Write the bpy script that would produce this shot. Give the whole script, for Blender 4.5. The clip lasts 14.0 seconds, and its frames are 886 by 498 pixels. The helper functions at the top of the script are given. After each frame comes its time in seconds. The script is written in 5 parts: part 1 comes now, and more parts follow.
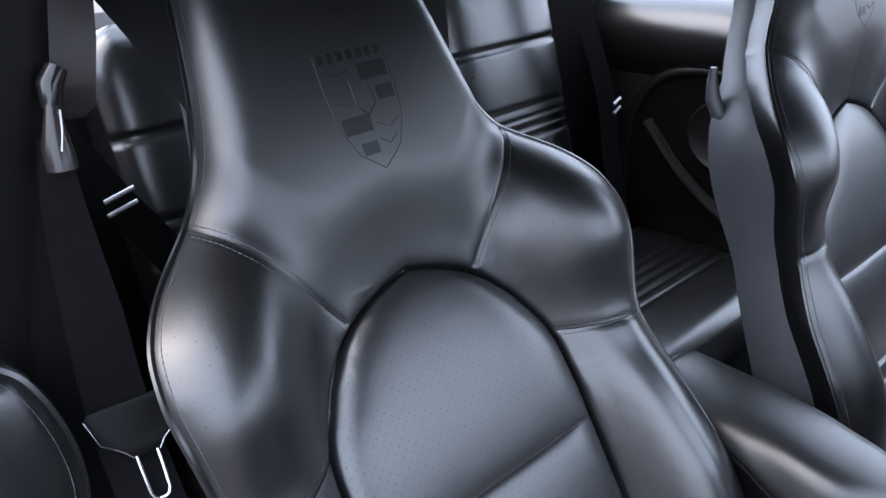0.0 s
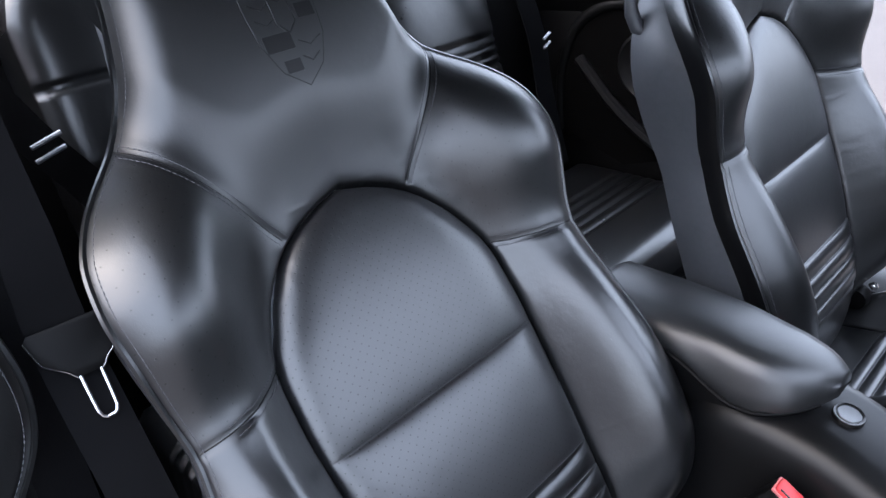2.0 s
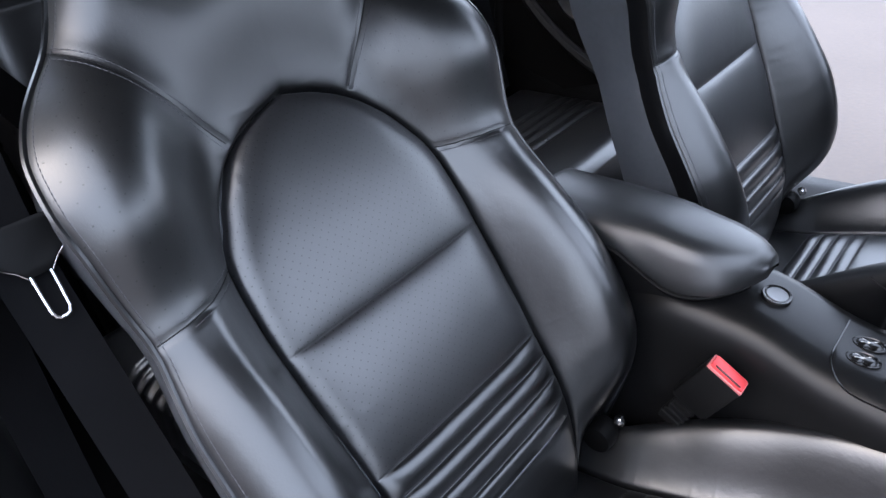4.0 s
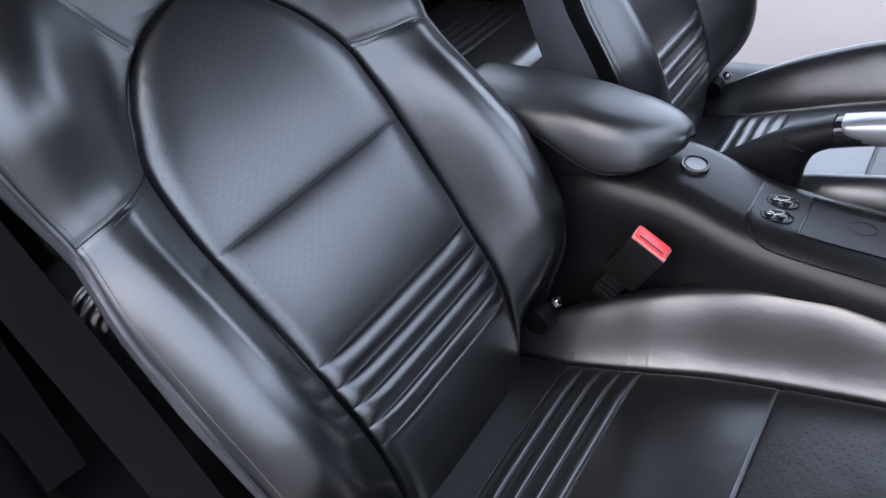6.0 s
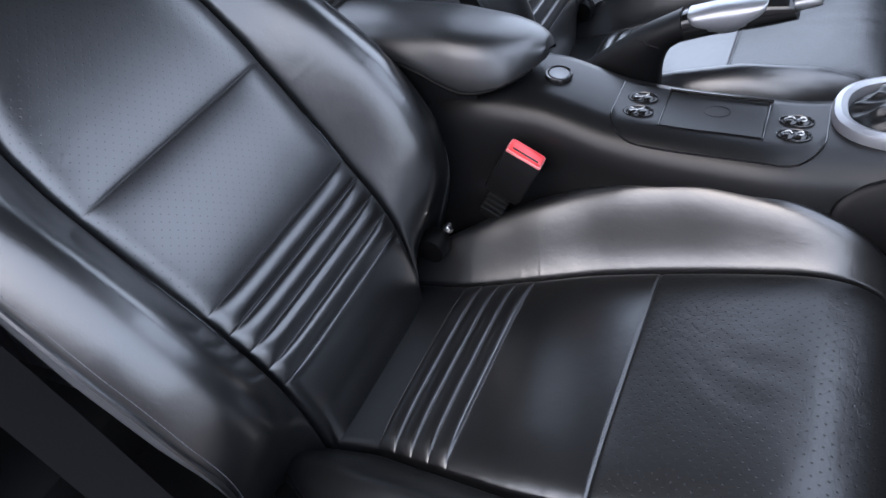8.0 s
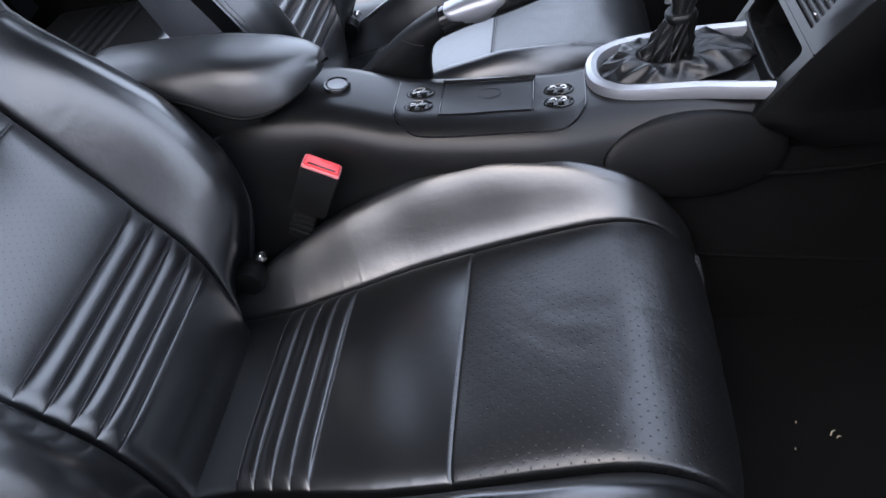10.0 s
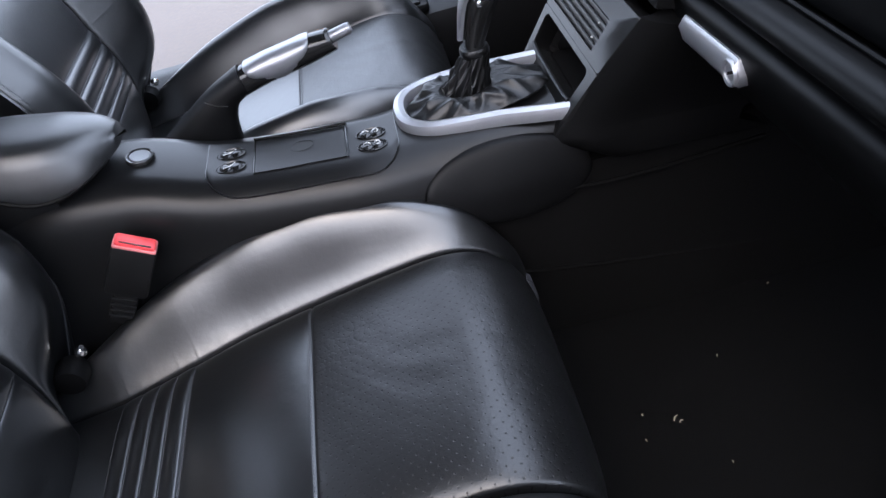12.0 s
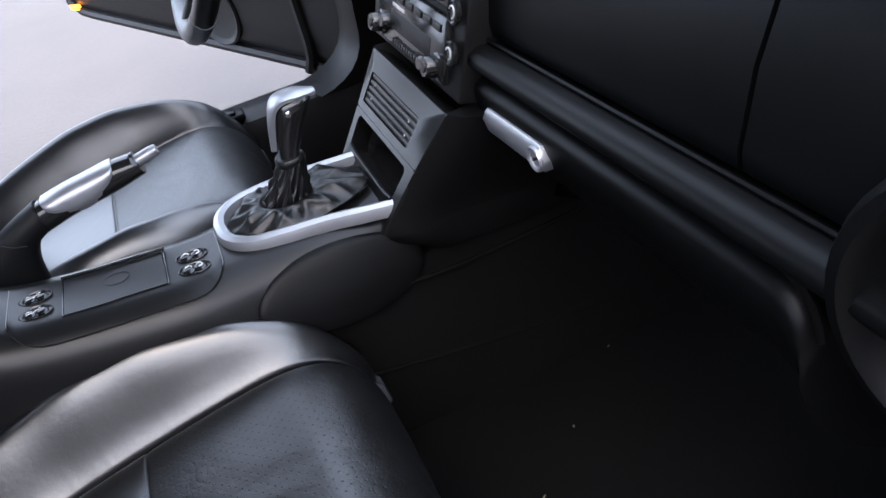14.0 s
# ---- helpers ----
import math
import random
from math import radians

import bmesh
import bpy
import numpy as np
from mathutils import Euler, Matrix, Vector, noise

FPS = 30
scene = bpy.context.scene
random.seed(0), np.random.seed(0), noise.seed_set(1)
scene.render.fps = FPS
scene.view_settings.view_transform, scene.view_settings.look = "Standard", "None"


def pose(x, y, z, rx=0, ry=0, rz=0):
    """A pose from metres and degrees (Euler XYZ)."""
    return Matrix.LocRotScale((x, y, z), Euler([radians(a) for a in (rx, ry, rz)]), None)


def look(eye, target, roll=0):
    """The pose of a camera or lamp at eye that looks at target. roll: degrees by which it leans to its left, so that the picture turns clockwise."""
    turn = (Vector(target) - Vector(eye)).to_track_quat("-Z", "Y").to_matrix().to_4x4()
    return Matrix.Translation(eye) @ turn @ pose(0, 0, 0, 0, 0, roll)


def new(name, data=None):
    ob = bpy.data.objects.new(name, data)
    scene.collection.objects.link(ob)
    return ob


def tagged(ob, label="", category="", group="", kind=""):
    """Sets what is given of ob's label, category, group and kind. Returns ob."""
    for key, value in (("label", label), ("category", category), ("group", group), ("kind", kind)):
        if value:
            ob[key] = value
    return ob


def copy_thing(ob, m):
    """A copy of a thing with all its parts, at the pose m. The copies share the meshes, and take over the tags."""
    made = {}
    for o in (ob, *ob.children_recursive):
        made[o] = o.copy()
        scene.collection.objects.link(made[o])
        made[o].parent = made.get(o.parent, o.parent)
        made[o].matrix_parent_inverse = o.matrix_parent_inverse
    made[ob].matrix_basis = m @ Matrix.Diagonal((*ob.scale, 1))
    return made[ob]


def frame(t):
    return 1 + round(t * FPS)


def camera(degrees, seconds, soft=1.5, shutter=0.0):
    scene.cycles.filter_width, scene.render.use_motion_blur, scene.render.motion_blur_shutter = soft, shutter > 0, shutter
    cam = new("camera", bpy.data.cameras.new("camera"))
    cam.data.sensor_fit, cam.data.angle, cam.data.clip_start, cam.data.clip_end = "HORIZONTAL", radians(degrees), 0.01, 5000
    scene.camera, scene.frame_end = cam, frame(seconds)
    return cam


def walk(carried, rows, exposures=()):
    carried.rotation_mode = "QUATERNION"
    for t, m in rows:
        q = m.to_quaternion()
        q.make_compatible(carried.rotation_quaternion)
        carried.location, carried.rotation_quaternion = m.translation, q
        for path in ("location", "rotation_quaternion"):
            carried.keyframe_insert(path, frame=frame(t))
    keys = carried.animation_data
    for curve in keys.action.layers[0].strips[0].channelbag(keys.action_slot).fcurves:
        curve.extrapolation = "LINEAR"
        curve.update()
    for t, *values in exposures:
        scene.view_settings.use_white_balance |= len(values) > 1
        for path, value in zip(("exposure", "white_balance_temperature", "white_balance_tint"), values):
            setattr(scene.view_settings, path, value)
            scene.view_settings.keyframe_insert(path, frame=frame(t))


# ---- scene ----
cam = camera(61.2, 14.0)
PATH = [
    (0, (0.1313, -0.6850, 1.2062), (-1.1405, 0.3481, 0.4611), -4.97),
    (0.5, (0.1422, -0.6862, 1.1941), (-1.1090, 0.3655, 0.4402), -5.80),
    (1, (0.1517, -0.6914, 1.1838), (-1.0784, 0.3746, 0.4155), -6.52),
    (1.5, (0.1644, -0.6956, 1.1676), (-1.0485, 0.3785, 0.3831), -7.03),
    (2, (0.1729, -0.7007, 1.1573), (-1.0136, 0.3859, 0.3502), -7.65),
    (2.5, (0.1813, -0.7088, 1.1458), (-0.9773, 0.3914, 0.3168), -7.97),
    (5, (0.2237, -0.7398, 1.1001), (-0.7976, 0.3714, 0.1192), -10.29),
    (5.5, (0.2397, -0.7395, 1.0891), (-0.7586, 0.3632, 0.0756), -11.66),
    (6, (0.2483, -0.7446, 1.0768), (-0.7189, 0.3530, 0.0280), -12.36),
    (6.5, (0.2624, -0.7433, 1.0698), (-0.6790, 0.3389, -0.0176), -13.42),
    (7, (0.2779, -0.7496, 1.0514), (-0.6261, 0.3455, -0.0547), -14.57),
    (7.5, (0.2968, -0.7506, 1.0424), (-0.5743, 0.3512, -0.0834), -16.10),
    (10, (0.3154, -0.7798, 1.0167), (-0.1055, 0.5196, -0.1556), -18.26),
    (10.5, (0.3204, -0.7801, 1.0137), (-0.0066, 0.5417, -0.1635), -18.45),
    (11, (0.3216, -0.7780, 1.0118), (0.0784, 0.5549, -0.1732), -18.61),
    (11.5, (0.3267, -0.7765, 1.0129), (0.1942, 0.5723, -0.1716), -17.87),
    (12, (0.3238, -0.7751, 1.0100), (0.2879, 0.5856, -0.1678), -16.68),
    (12.5, (0.3326, -0.7657, 1.0095), (0.3858, 0.6026, -0.1588), -16.27),
    (13, (0.3442, -0.7587, 1.0109), (0.4793, 0.6162, -0.1430), -16.52),
    (13.5, (0.3474, -0.7559, 1.0100), (0.5934, 0.6269, -0.1158), -15.74),
    (14, (0.3483, -0.7579, 1.0079), (0.7082, 0.6255, -0.0860), -14.64),
]
walk(cam, [(t, look(eye, target, roll)) for t, eye, target, roll in PATH])

# ---------------------------------------------------------------- light
world = bpy.data.worlds.new("overcast_sky")
scene.world = world
world.use_nodes = True
wn, wl = world.node_tree.nodes, world.node_tree.links
sky = wn.new("ShaderNodeTexSky")
sky.sky_type, sky.sun_disc = "NISHITA", False
sky.sun_elevation, sky.sun_rotation = radians(55), radians(198)
sky.air_density, sky.dust_density, sky.ozone_density = 1.0, 4.5, 0.5
# a thin even cloud cover over the sky
veil = wn.new("ShaderNodeMix")
veil.data_type = "RGBA"
veil.inputs[0].default_value, veil.inputs[7].default_value = 0.85, (2.62, 3.0, 3.85, 1.0)
wl.new(sky.outputs["Color"], veil.inputs[6])
wl.new(veil.outputs[2], wn["Background"].inputs["Color"])
wn["Background"].inputs["Strength"].default_value = 0.84
sun = new("sun", bpy.data.lights.new("sun", "SUN"))
sun.data.energy, sun.data.angle, sun.data.color = 0.40, radians(55), (1.0, 0.80, 0.80)
sun.matrix_world = look((-0.7, -2.2, 2.3), (0, 0, 0.5))
scene.view_settings.exposure = 0.90


# ---------------------------------------------------------------- materials
class Nodes:
    """Short hand for one material's node tree."""

    def __init__(self, name):
        self.mat = bpy.data.materials.new(name)
        self.mat.use_nodes = True
        self.n, self.l = self.mat.node_tree.nodes, self.mat.node_tree.links
        self.bsdf = self.n["Principled BSDF"]

    def put(self, socket, value):
        if hasattr(value, "is_linked"):
            self.l.new(value, socket)
        else:
            socket.default_value = value

    def math(self, op, a, b=0.0, c=0.0):
        m = self.n.new("ShaderNodeMath")
        m.operation = op
        for s, v in zip(m.inputs, (a, b, c)):
            self.put(s, v)
        return m.outputs[0]

    def vec(self, op, a, b=None, scale=None):
        m = self.n.new("ShaderNodeVectorMath")
        m.operation = op
        self.put(m.inputs[0], a)
        if b is not None:
            self.put(m.inputs[1], b)
        if scale is not None:
            m.inputs["Scale"].default_value = scale
        return m.outputs["Value"] if op == "LENGTH" else m.outputs["Vector"]

    def coord(self, kind="Object"):
        return self.n.new("ShaderNodeTexCoord").outputs[kind]

    def noise(self, scale, detail=4.0, rough=0.55, vector=None):
        t = self.n.new("ShaderNodeTexNoise")
        t.inputs["Scale"].default_value, t.inputs["Detail"].default_value = scale, detail
        t.inputs["Roughness"].default_value = rough
        self.l.new(vector if vector else self.coord(), t.inputs["Vector"])
        return t.outputs["Fac"]

    def colour_noise(self, scale):
        t = self.n.new("ShaderNodeTexNoise")
        t.inputs["Scale"].default_value = scale
        self.l.new(self.coord(), t.inputs["Vector"])
        return t.outputs["Color"]

    def cells(self, scale, feature="F1", vector=None):
        t = self.n.new("ShaderNodeTexVoronoi")
        t.inputs["Scale"].default_value, t.feature = scale, feature
        self.l.new(vector if vector else self.coord(), t.inputs["Vector"])
        return t.outputs["Distance"]

    def ramp(self, value, lo, hi, a, b):
        m = self.n.new("ShaderNodeMapRange")
        self.l.new(value, m.inputs["Value"])
        for k, v in (("From Min", lo), ("From Max", hi), ("To Min", a), ("To Max", b)):
            m.inputs[k].default_value = v
        return m.outputs["Result"]

    def mix(self, fac, a, b):
        m = self.n.new("ShaderNodeMix")
        m.data_type = "RGBA"
        self.put(m.inputs[0], fac)
        self.put(m.inputs[6], a)
        self.put(m.inputs[7], b)
        return m.outputs[2]

    def bump(self, height, distance, strength=1.0, under=None):
        b = self.n.new("ShaderNodeBump")
        b.inputs["Distance"].default_value, b.inputs["Strength"].default_value = distance, strength
        self.l.new(height, b.inputs["Height"])
        if under:
            self.l.new(under, b.inputs["Normal"])
        return b.outputs["Normal"]


def rgb(c, k=1.0):
    return (c[0] * k, c[1] * k, c[2] * k, 1.0)


def surface(name, base, rough, metal=0.0, grain=900.0, depth=0.0001, wear=0.25, spread=0.045, wrinkle=0.0, spec=0.5, holes=0.0, crease=0.0, punch=1.0, hollow=0.52):
    """Leather, plastic, metal: base colour with slow and fine variation, pebbled grain, wrinkles and, for leather, punched holes."""
    m = Nodes(name)
    slow, fine = m.noise(7.0, 5.0, 0.6), m.noise(140.0, 3.0)
    tone = m.mix(m.ramp(slow, 0.3, 0.7, 0.0, 1.0), rgb(base, 1 - wear), rgb(base, 1 + wear))
    tone = m.mix(m.ramp(fine, 0.35, 0.75, 0.0, 0.35), tone, rgb(base, 1 + 1.6 * wear))
    r = m.ramp(m.math("ADD", slow, m.math("MULTIPLY", fine, 0.4)), 0.4, 1.0, rough - spread, rough + spread)
    normal = m.bump(m.noise(grain * 0.7, 2.0), depth, 0.5)
    if wrinkle:
        normal = m.bump(m.noise(38.0, 5.0, 0.6), wrinkle, 0.6, normal)
    if crease:
        warp = m.vec("ADD", m.vec("SCALE", m.coord(), scale=1.0), m.vec("SCALE", m.colour_noise(30.0), scale=0.02))
        line = m.ramp(m.cells(85.0, "DISTANCE_TO_EDGE", warp), 0.0, 0.09, 0.0, 1.0)
        worn = m.ramp(m.noise(11.0, 3.0), 0.42, 0.66, 0.0, 1.0)
        normal = m.bump(m.math("MULTIPLY", line, worn), crease, 0.8, normal)
    level = spec
    if holes:
        uv = m.coord("UV")
        dots = []
        for shift in ((0.0, 0.0, 0.0), (0.5, 0.5, 0.0)):
            cell = m.vec("FRACTION", m.vec("ADD", m.vec("SCALE", uv, scale=1 / holes), shift))
            dots.append(m.ramp(m.vec("LENGTH", m.vec("SUBTRACT", cell, (0.5, 0.5, 0.0))), 0.0004 * punch / holes, 0.0009 * punch / holes, hollow, 0.0))
        dot = m.math("MAXIMUM", dots[0], dots[1])
        tone = m.mix(dot, tone, (0.002, 0.002, 0.002, 1))
        level = m.math("MULTIPLY", m.math("SUBTRACT", 1.0, dot), spec)
        r = m.math("MAXIMUM", r, m.math("MULTIPLY", dot, 0.9))
        normal = m.bump(m.math("SUBTRACT", 1.0, dot), 0.0005 * punch, 0.6, normal)
    m.put(m.bsdf.inputs["Base Color"], tone)
    m.put(m.bsdf.inputs["Roughness"], r)
    m.put(m.bsdf.inputs["Normal"], normal)
    m.bsdf.inputs["Metallic"].default_value = metal
    m.put(m.bsdf.inputs["Specular IOR Level"], level)
    return m.mat


def fibre(name, base, scale=700.0, depth=0.0012):
    """Carpet and woven webbing."""
    m = Nodes(name)
    fine, slow = m.noise(scale, 3.0, 0.7), m.noise(9.0, 4.0)
    tone = m.mix(m.ramp(fine, 0.3, 0.7, 0, 1), rgb(base, 0.5), rgb(base, 1.5))
    m.put(m.bsdf.inputs["Base Color"], m.mix(m.ramp(slow, 0.35, 0.75, 0, 0.5), tone, rgb(base, 1.5)))
    m.put(m.bsdf.inputs["Normal"], m.bump(fine, depth, 0.7))
    m.bsdf.inputs["Roughness"].default_value = 0.95
    m.bsdf.inputs["Specular IOR Level"].default_value = 0.06
    return m.mat


def concrete():
    m = Nodes("pale_concrete")
    slow, fine = m.noise(0.9, 6.0, 0.6), m.noise(55.0, 4.0)
    tone = m.mix(m.ramp(slow, 0.3, 0.7, 0, 1), (0.107, 0.088, 0.077, 1), (0.137, 0.113, 0.099, 1))
    m.put(m.bsdf.inputs["Base Color"], m.mix(m.ramp(fine, 0.3, 0.7, 0, 0.5), tone, (0.093, 0.085, 0.082, 1)))
    m.put(m.bsdf.inputs["Normal"], m.bump(fine, 0.002, 0.5))
    m.bsdf.inputs["Roughness"].default_value = 0.85
    return m.mat


def glow(name, colour, strength):
    m = Nodes(name)
    m.bsdf.inputs["Base Color"].default_value = rgb(colour)
    m.bsdf.inputs["Emission Color"].default_value = rgb(colour)
    m.bsdf.inputs["Emission Strength"].default_value = strength
    m.bsdf.inputs["Roughness"].default_value = 0.2
    return m.mat


LEATHER = surface("black_leather", (0.0042, 0.0043, 0.0046), 0.29, wrinkle=0.0007, spec=1.0, spread=0.02, crease=0.00004)
LEATHER_HOLES = surface("black_perforated_leather", (0.012, 0.012, 0.0128), 0.32, wrinkle=0.0008, spec=1.0, spread=0.02, holes=0.0105, hollow=0.34)
LEATHER_WIDE_HOLES = surface("black_wide_perforated_leather", (0.0042, 0.0043, 0.0046), 0.37, wrinkle=0.0008, spec=1.0, spread=0.02, holes=0.019, punch=1.0, hollow=0.28)
LEATHER_SOFT = surface("soft_black_leather", (0.0046, 0.0047, 0.0050), 0.40, wrinkle=0.0005, spec=1.0, spread=0.02)
LEATHER_CREASED = surface("creased_perforated_leather", (0.0045, 0.0046, 0.0049), 0.36, wrinkle=0.0015, spec=0.6, spread=0.03, crease=0.00012, holes=0.0115, punch=1.2)
LEATHER_PRESSED = surface("pressed_black_leather", (0.0036, 0.0036, 0.0040), 0.42, spec=0.5, wrinkle=0.0003)
BOOT_LEATHER = surface("soft_boot_leather", (0.0022, 0.0022, 0.0023), 0.36, spec=0.40, wrinkle=0.0025)
TRIM = surface("black_grained_trim", (0.0035, 0.0035, 0.0037), 0.45, spec=0.25, grain=1400.0, depth=0.0003)
TRIM_SOFT = surface("charcoal_soft_paint", (0.0045, 0.0045, 0.0047), 0.33, spec=0.26, grain=2000.0, depth=0.0001, wear=0.15)
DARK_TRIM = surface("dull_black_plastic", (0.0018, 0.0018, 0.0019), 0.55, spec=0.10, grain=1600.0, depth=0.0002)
FLANK_TRIM = surface("smooth_black_plastic", (0.0028, 0.0028, 0.0030), 0.42, spec=0.12, grain=1600.0, depth=0.0002)
DASH = surface("black_dash_leather", (0.0017, 0.0018, 0.0019), 0.40, spec=0.10, grain=1200.0, depth=0.0001)
GLOSS = surface("gloss_black_plastic", (0.008, 0.008, 0.008), 0.16, grain=3000.0, depth=0.00003, wear=0.1, spread=0.05)
SILVER = surface("satin_silver_paint", (0.30, 0.305, 0.32), 0.36, metal=0.7, grain=2500.0, depth=0.00004, wear=0.06)
BUTTON = surface("grey_button_paint", (0.13, 0.135, 0.14), 0.4, metal=0.4, grain=2500.0, depth=0.00004, wear=0.06)
CHROME = surface("chrome", (0.75, 0.75, 0.76), 0.14, metal=1.0, grain=3000.0, depth=0.00002, wear=0.05, spread=0.05)
RED = surface("red_release_plastic", (0.62, 0.045, 0.05), 0.35, grain=2500.0, depth=0.00005, wear=0.1)
PINK = surface("pale_red_plastic", (0.55, 0.16, 0.16), 0.4, grain=2500.0, depth=0.00005, wear=0.2)
THREAD = surface("grey_thread", (0.05, 0.05, 0.054), 0.7, grain=3000.0, depth=0.0002)
# pale prints; also the painted reflections on the front rocker switches
PALE_MARK = surface("pale_print_or_glint", (0.45, 0.45, 0.45), 0.5, grain=3000.0, depth=0.00002)
CARPET = fibre("black_carpet", (0.0024, 0.0023, 0.0023))
WEBBING = fibre("black_webbing", (0.0036, 0.0036, 0.0040), 1500.0, 0.0004)
SHELL = surface("grey_moulded_shell", (0.06, 0.063, 0.069), 0.38, grain=1800.0, depth=0.0002)
HEADLINER = fibre("grey_headliner", (0.025, 0.025, 0.026))
CONCRETE = concrete()
# colour of the unseen added wall, picked to tint side reflections
PLASTER = surface("brown_plaster", (0.17, 0.138, 0.13), 0.9, grain=120.0, depth=0.002)
BROWN = surface("brown_gloss_plastic", (0.014, 0.010, 0.0095), 0.25, grain=3000.0, depth=0.00003, wear=0.1)
AMBER = glow("amber_marker_lens", (1.0, 0.30, 0.03), 3.0)
LEAF = surface("dry_straw", (0.35, 0.30, 0.2), 0.8)


# ---------------------------------------------------------------- mesh tools
def link(name, mesh, material, smooth=True):
    mesh.materials.append(material)
    if smooth:
        mesh.polygons.foreach_set("use_smooth", [True] * len(mesh.polygons))
    return new(name, mesh)


def belongs(ob, parent):
    """Makes ob, whose mesh is in world places, a part of a thing or of a part."""
    ob.parent = parent
    if not parent.parent:
        ob.matrix_parent_inverse = Matrix.Translation(parent.location).inverted()
    return ob


def thing(name, spot, label, category, group="", kind=""):
    """An Empty at the base of a thing, to which its parts belong."""
    ob = tagged(new(name), label, category, group, kind)
    ob.location = spot
    return ob


def part(name, bm, material, parent, label="", smooth=True, sharp=None):
    """Links a bmesh, in world places, as one mesh under a thing or a part."""
    mesh = bpy.data.meshes.new(name)
    bmesh.ops.recalc_face_normals(bm, faces=bm.faces)
    bm.to_mesh(mesh)
    bm.free()
    ob = tagged(link(name, mesh, material, smooth), label)
    if smooth:
        mesh.set_sharp_from_angle(angle=radians(sharp if sharp else 40))
    return belongs(ob, parent)


def alone(name, bm, material, label, category, group="", kind="", smooth=True, sharp=40):
    """A thing of one mesh, with its origin at the middle of its base."""
    mesh = bpy.data.meshes.new(name)
    bmesh.ops.recalc_face_normals(bm, faces=bm.faces)
    lo = Vector([min(v.co[i] for v in bm.verts) for i in range(3)])
    hi = Vector([max(v.co[i] for v in bm.verts) for i in range(3)])
    base = Vector(((lo.x + hi.x) / 2, (lo.y + hi.y) / 2, lo.z))
    bmesh.ops.translate(bm, verts=bm.verts, vec=-base)
    bm.to_mesh(mesh)
    bm.free()
    ob = link(name, mesh, material, smooth)
    if smooth:
        mesh.set_sharp_from_angle(angle=radians(sharp))
    ob.location = base
    return tagged(ob, label, category, group, kind)


def add_box(bm, lo, hi, bevel=0.0, m=None, segments=2):
    c, s = [(a + b) / 2 for a, b in zip(lo, hi)], [b - a for a, b in zip(lo, hi)]
    made = bmesh.ops.create_cube(bm, size=1.0, matrix=Matrix.Translation(c) @ Matrix.Diagonal((*s, 1)))["verts"]
    if bevel:
        edges = {e for v in made for e in v.link_edges}
        r = bmesh.ops.bevel(bm, geom=list(edges), offset=bevel, segments=segments, profile=0.5, affect="EDGES")
        made = list({v for f in r["faces"] for v in f.verts} | {v for v in made if v.is_valid})
    if m:
        bmesh.ops.transform(bm, matrix=m, verts=made)
    return bm


def box(lo, hi, bevel=0.0, m=None, segments=2):
    return add_box(bmesh.new(), lo, hi, bevel, m, segments)


def add_loft(bm, rings, closed=True, cap=True):
    """Skins rings of as many points each."""
    rows = [[bm.verts.new(p) for p in r] for r in rings]
    n = len(rows[0])
    for a, b in zip(rows, rows[1:]):
        for i in range(n if closed else n - 1):
            j = (i + 1) % n
            bm.faces.new((a[i], a[j], b[j], b[i]))
    if cap and closed:
        bm.faces.new(rows[0][::-1])
        bm.faces.new(rows[-1])
    return bm


def loft(rings, closed=True, cap=True):
    return add_loft(bmesh.new(), rings, closed, cap)


def add_tube(bm, path, radius, sides=8, cap=True, flat=1.0):
    """A round or flattened rod along a path; radius may be one number or one for each point."""
    path = [Vector(p) for p in path]
    radii = radius if hasattr(radius, "__len__") else [radius] * len(path)
    rings, up = [], None
    for i, p in enumerate(path):
        way = (path[min(i + 1, len(path) - 1)] - path[max(i - 1, 0)]).normalized()
        if up is None:
            up = way.orthogonal().normalized()
        up = (up - way * up.dot(way)).normalized()
        side = way.cross(up)
        rings.append([p + radii[i] * (math.cos(a) * up + flat * math.sin(a) * side) for a in (2 * math.pi * k / sides for k in range(sides))])
    return add_loft(bm, rings, True, cap)


def tube(path, radius, sides=8, cap=True, flat=1.0):
    return add_tube(bmesh.new(), path, radius, sides, cap, flat)


def spin(profile, m, steps=32):
    """A turned body: profile of (radius, height) about the z axis of m."""
    return loft([[m @ Vector((max(r, 1e-5) * math.cos(a), max(r, 1e-5) * math.sin(a), h)) for a in (2 * math.pi * k / steps for k in range(steps))] for r, h in profile])


def spline(points, steps=8):
    """A smooth path through points."""
    p = [Vector(q) for q in points]
    p = [2 * p[0] - p[1]] + p + [2 * p[-1] - p[-2]]
    out = []
    for a, b, c, d in zip(p, p[1:], p[2:], p[3:]):
        for k in range(steps):
            t = k / steps
            out.append(0.5 * ((2 * b) + (c - a) * t + (2 * a - 5 * b + 4 * c - d) * t * t + (3 * b - a - 3 * c + d) * t ** 3))
    return out + [p[-2]]


def table(pairs, blur=0.012):
    """A smooth curve through (x, y) pairs, for numpy."""
    xs, ys = np.array([a for a, _ in pairs], float), np.array([b for _, b in pairs], float)
    fx = np.linspace(xs[0], xs[-1], 600)
    step = fx[1] - fx[0]
    k = np.arange(-90, 91)
    g = np.exp(-0.5 * (k * step / blur) ** 2)
    g /= g.sum()
    fy = np.convolve(np.pad(np.interp(fx, xs, ys), 90, mode="reflect", reflect_type="odd"), g, "valid")
    return lambda x: np.interp(x, fx, fy)


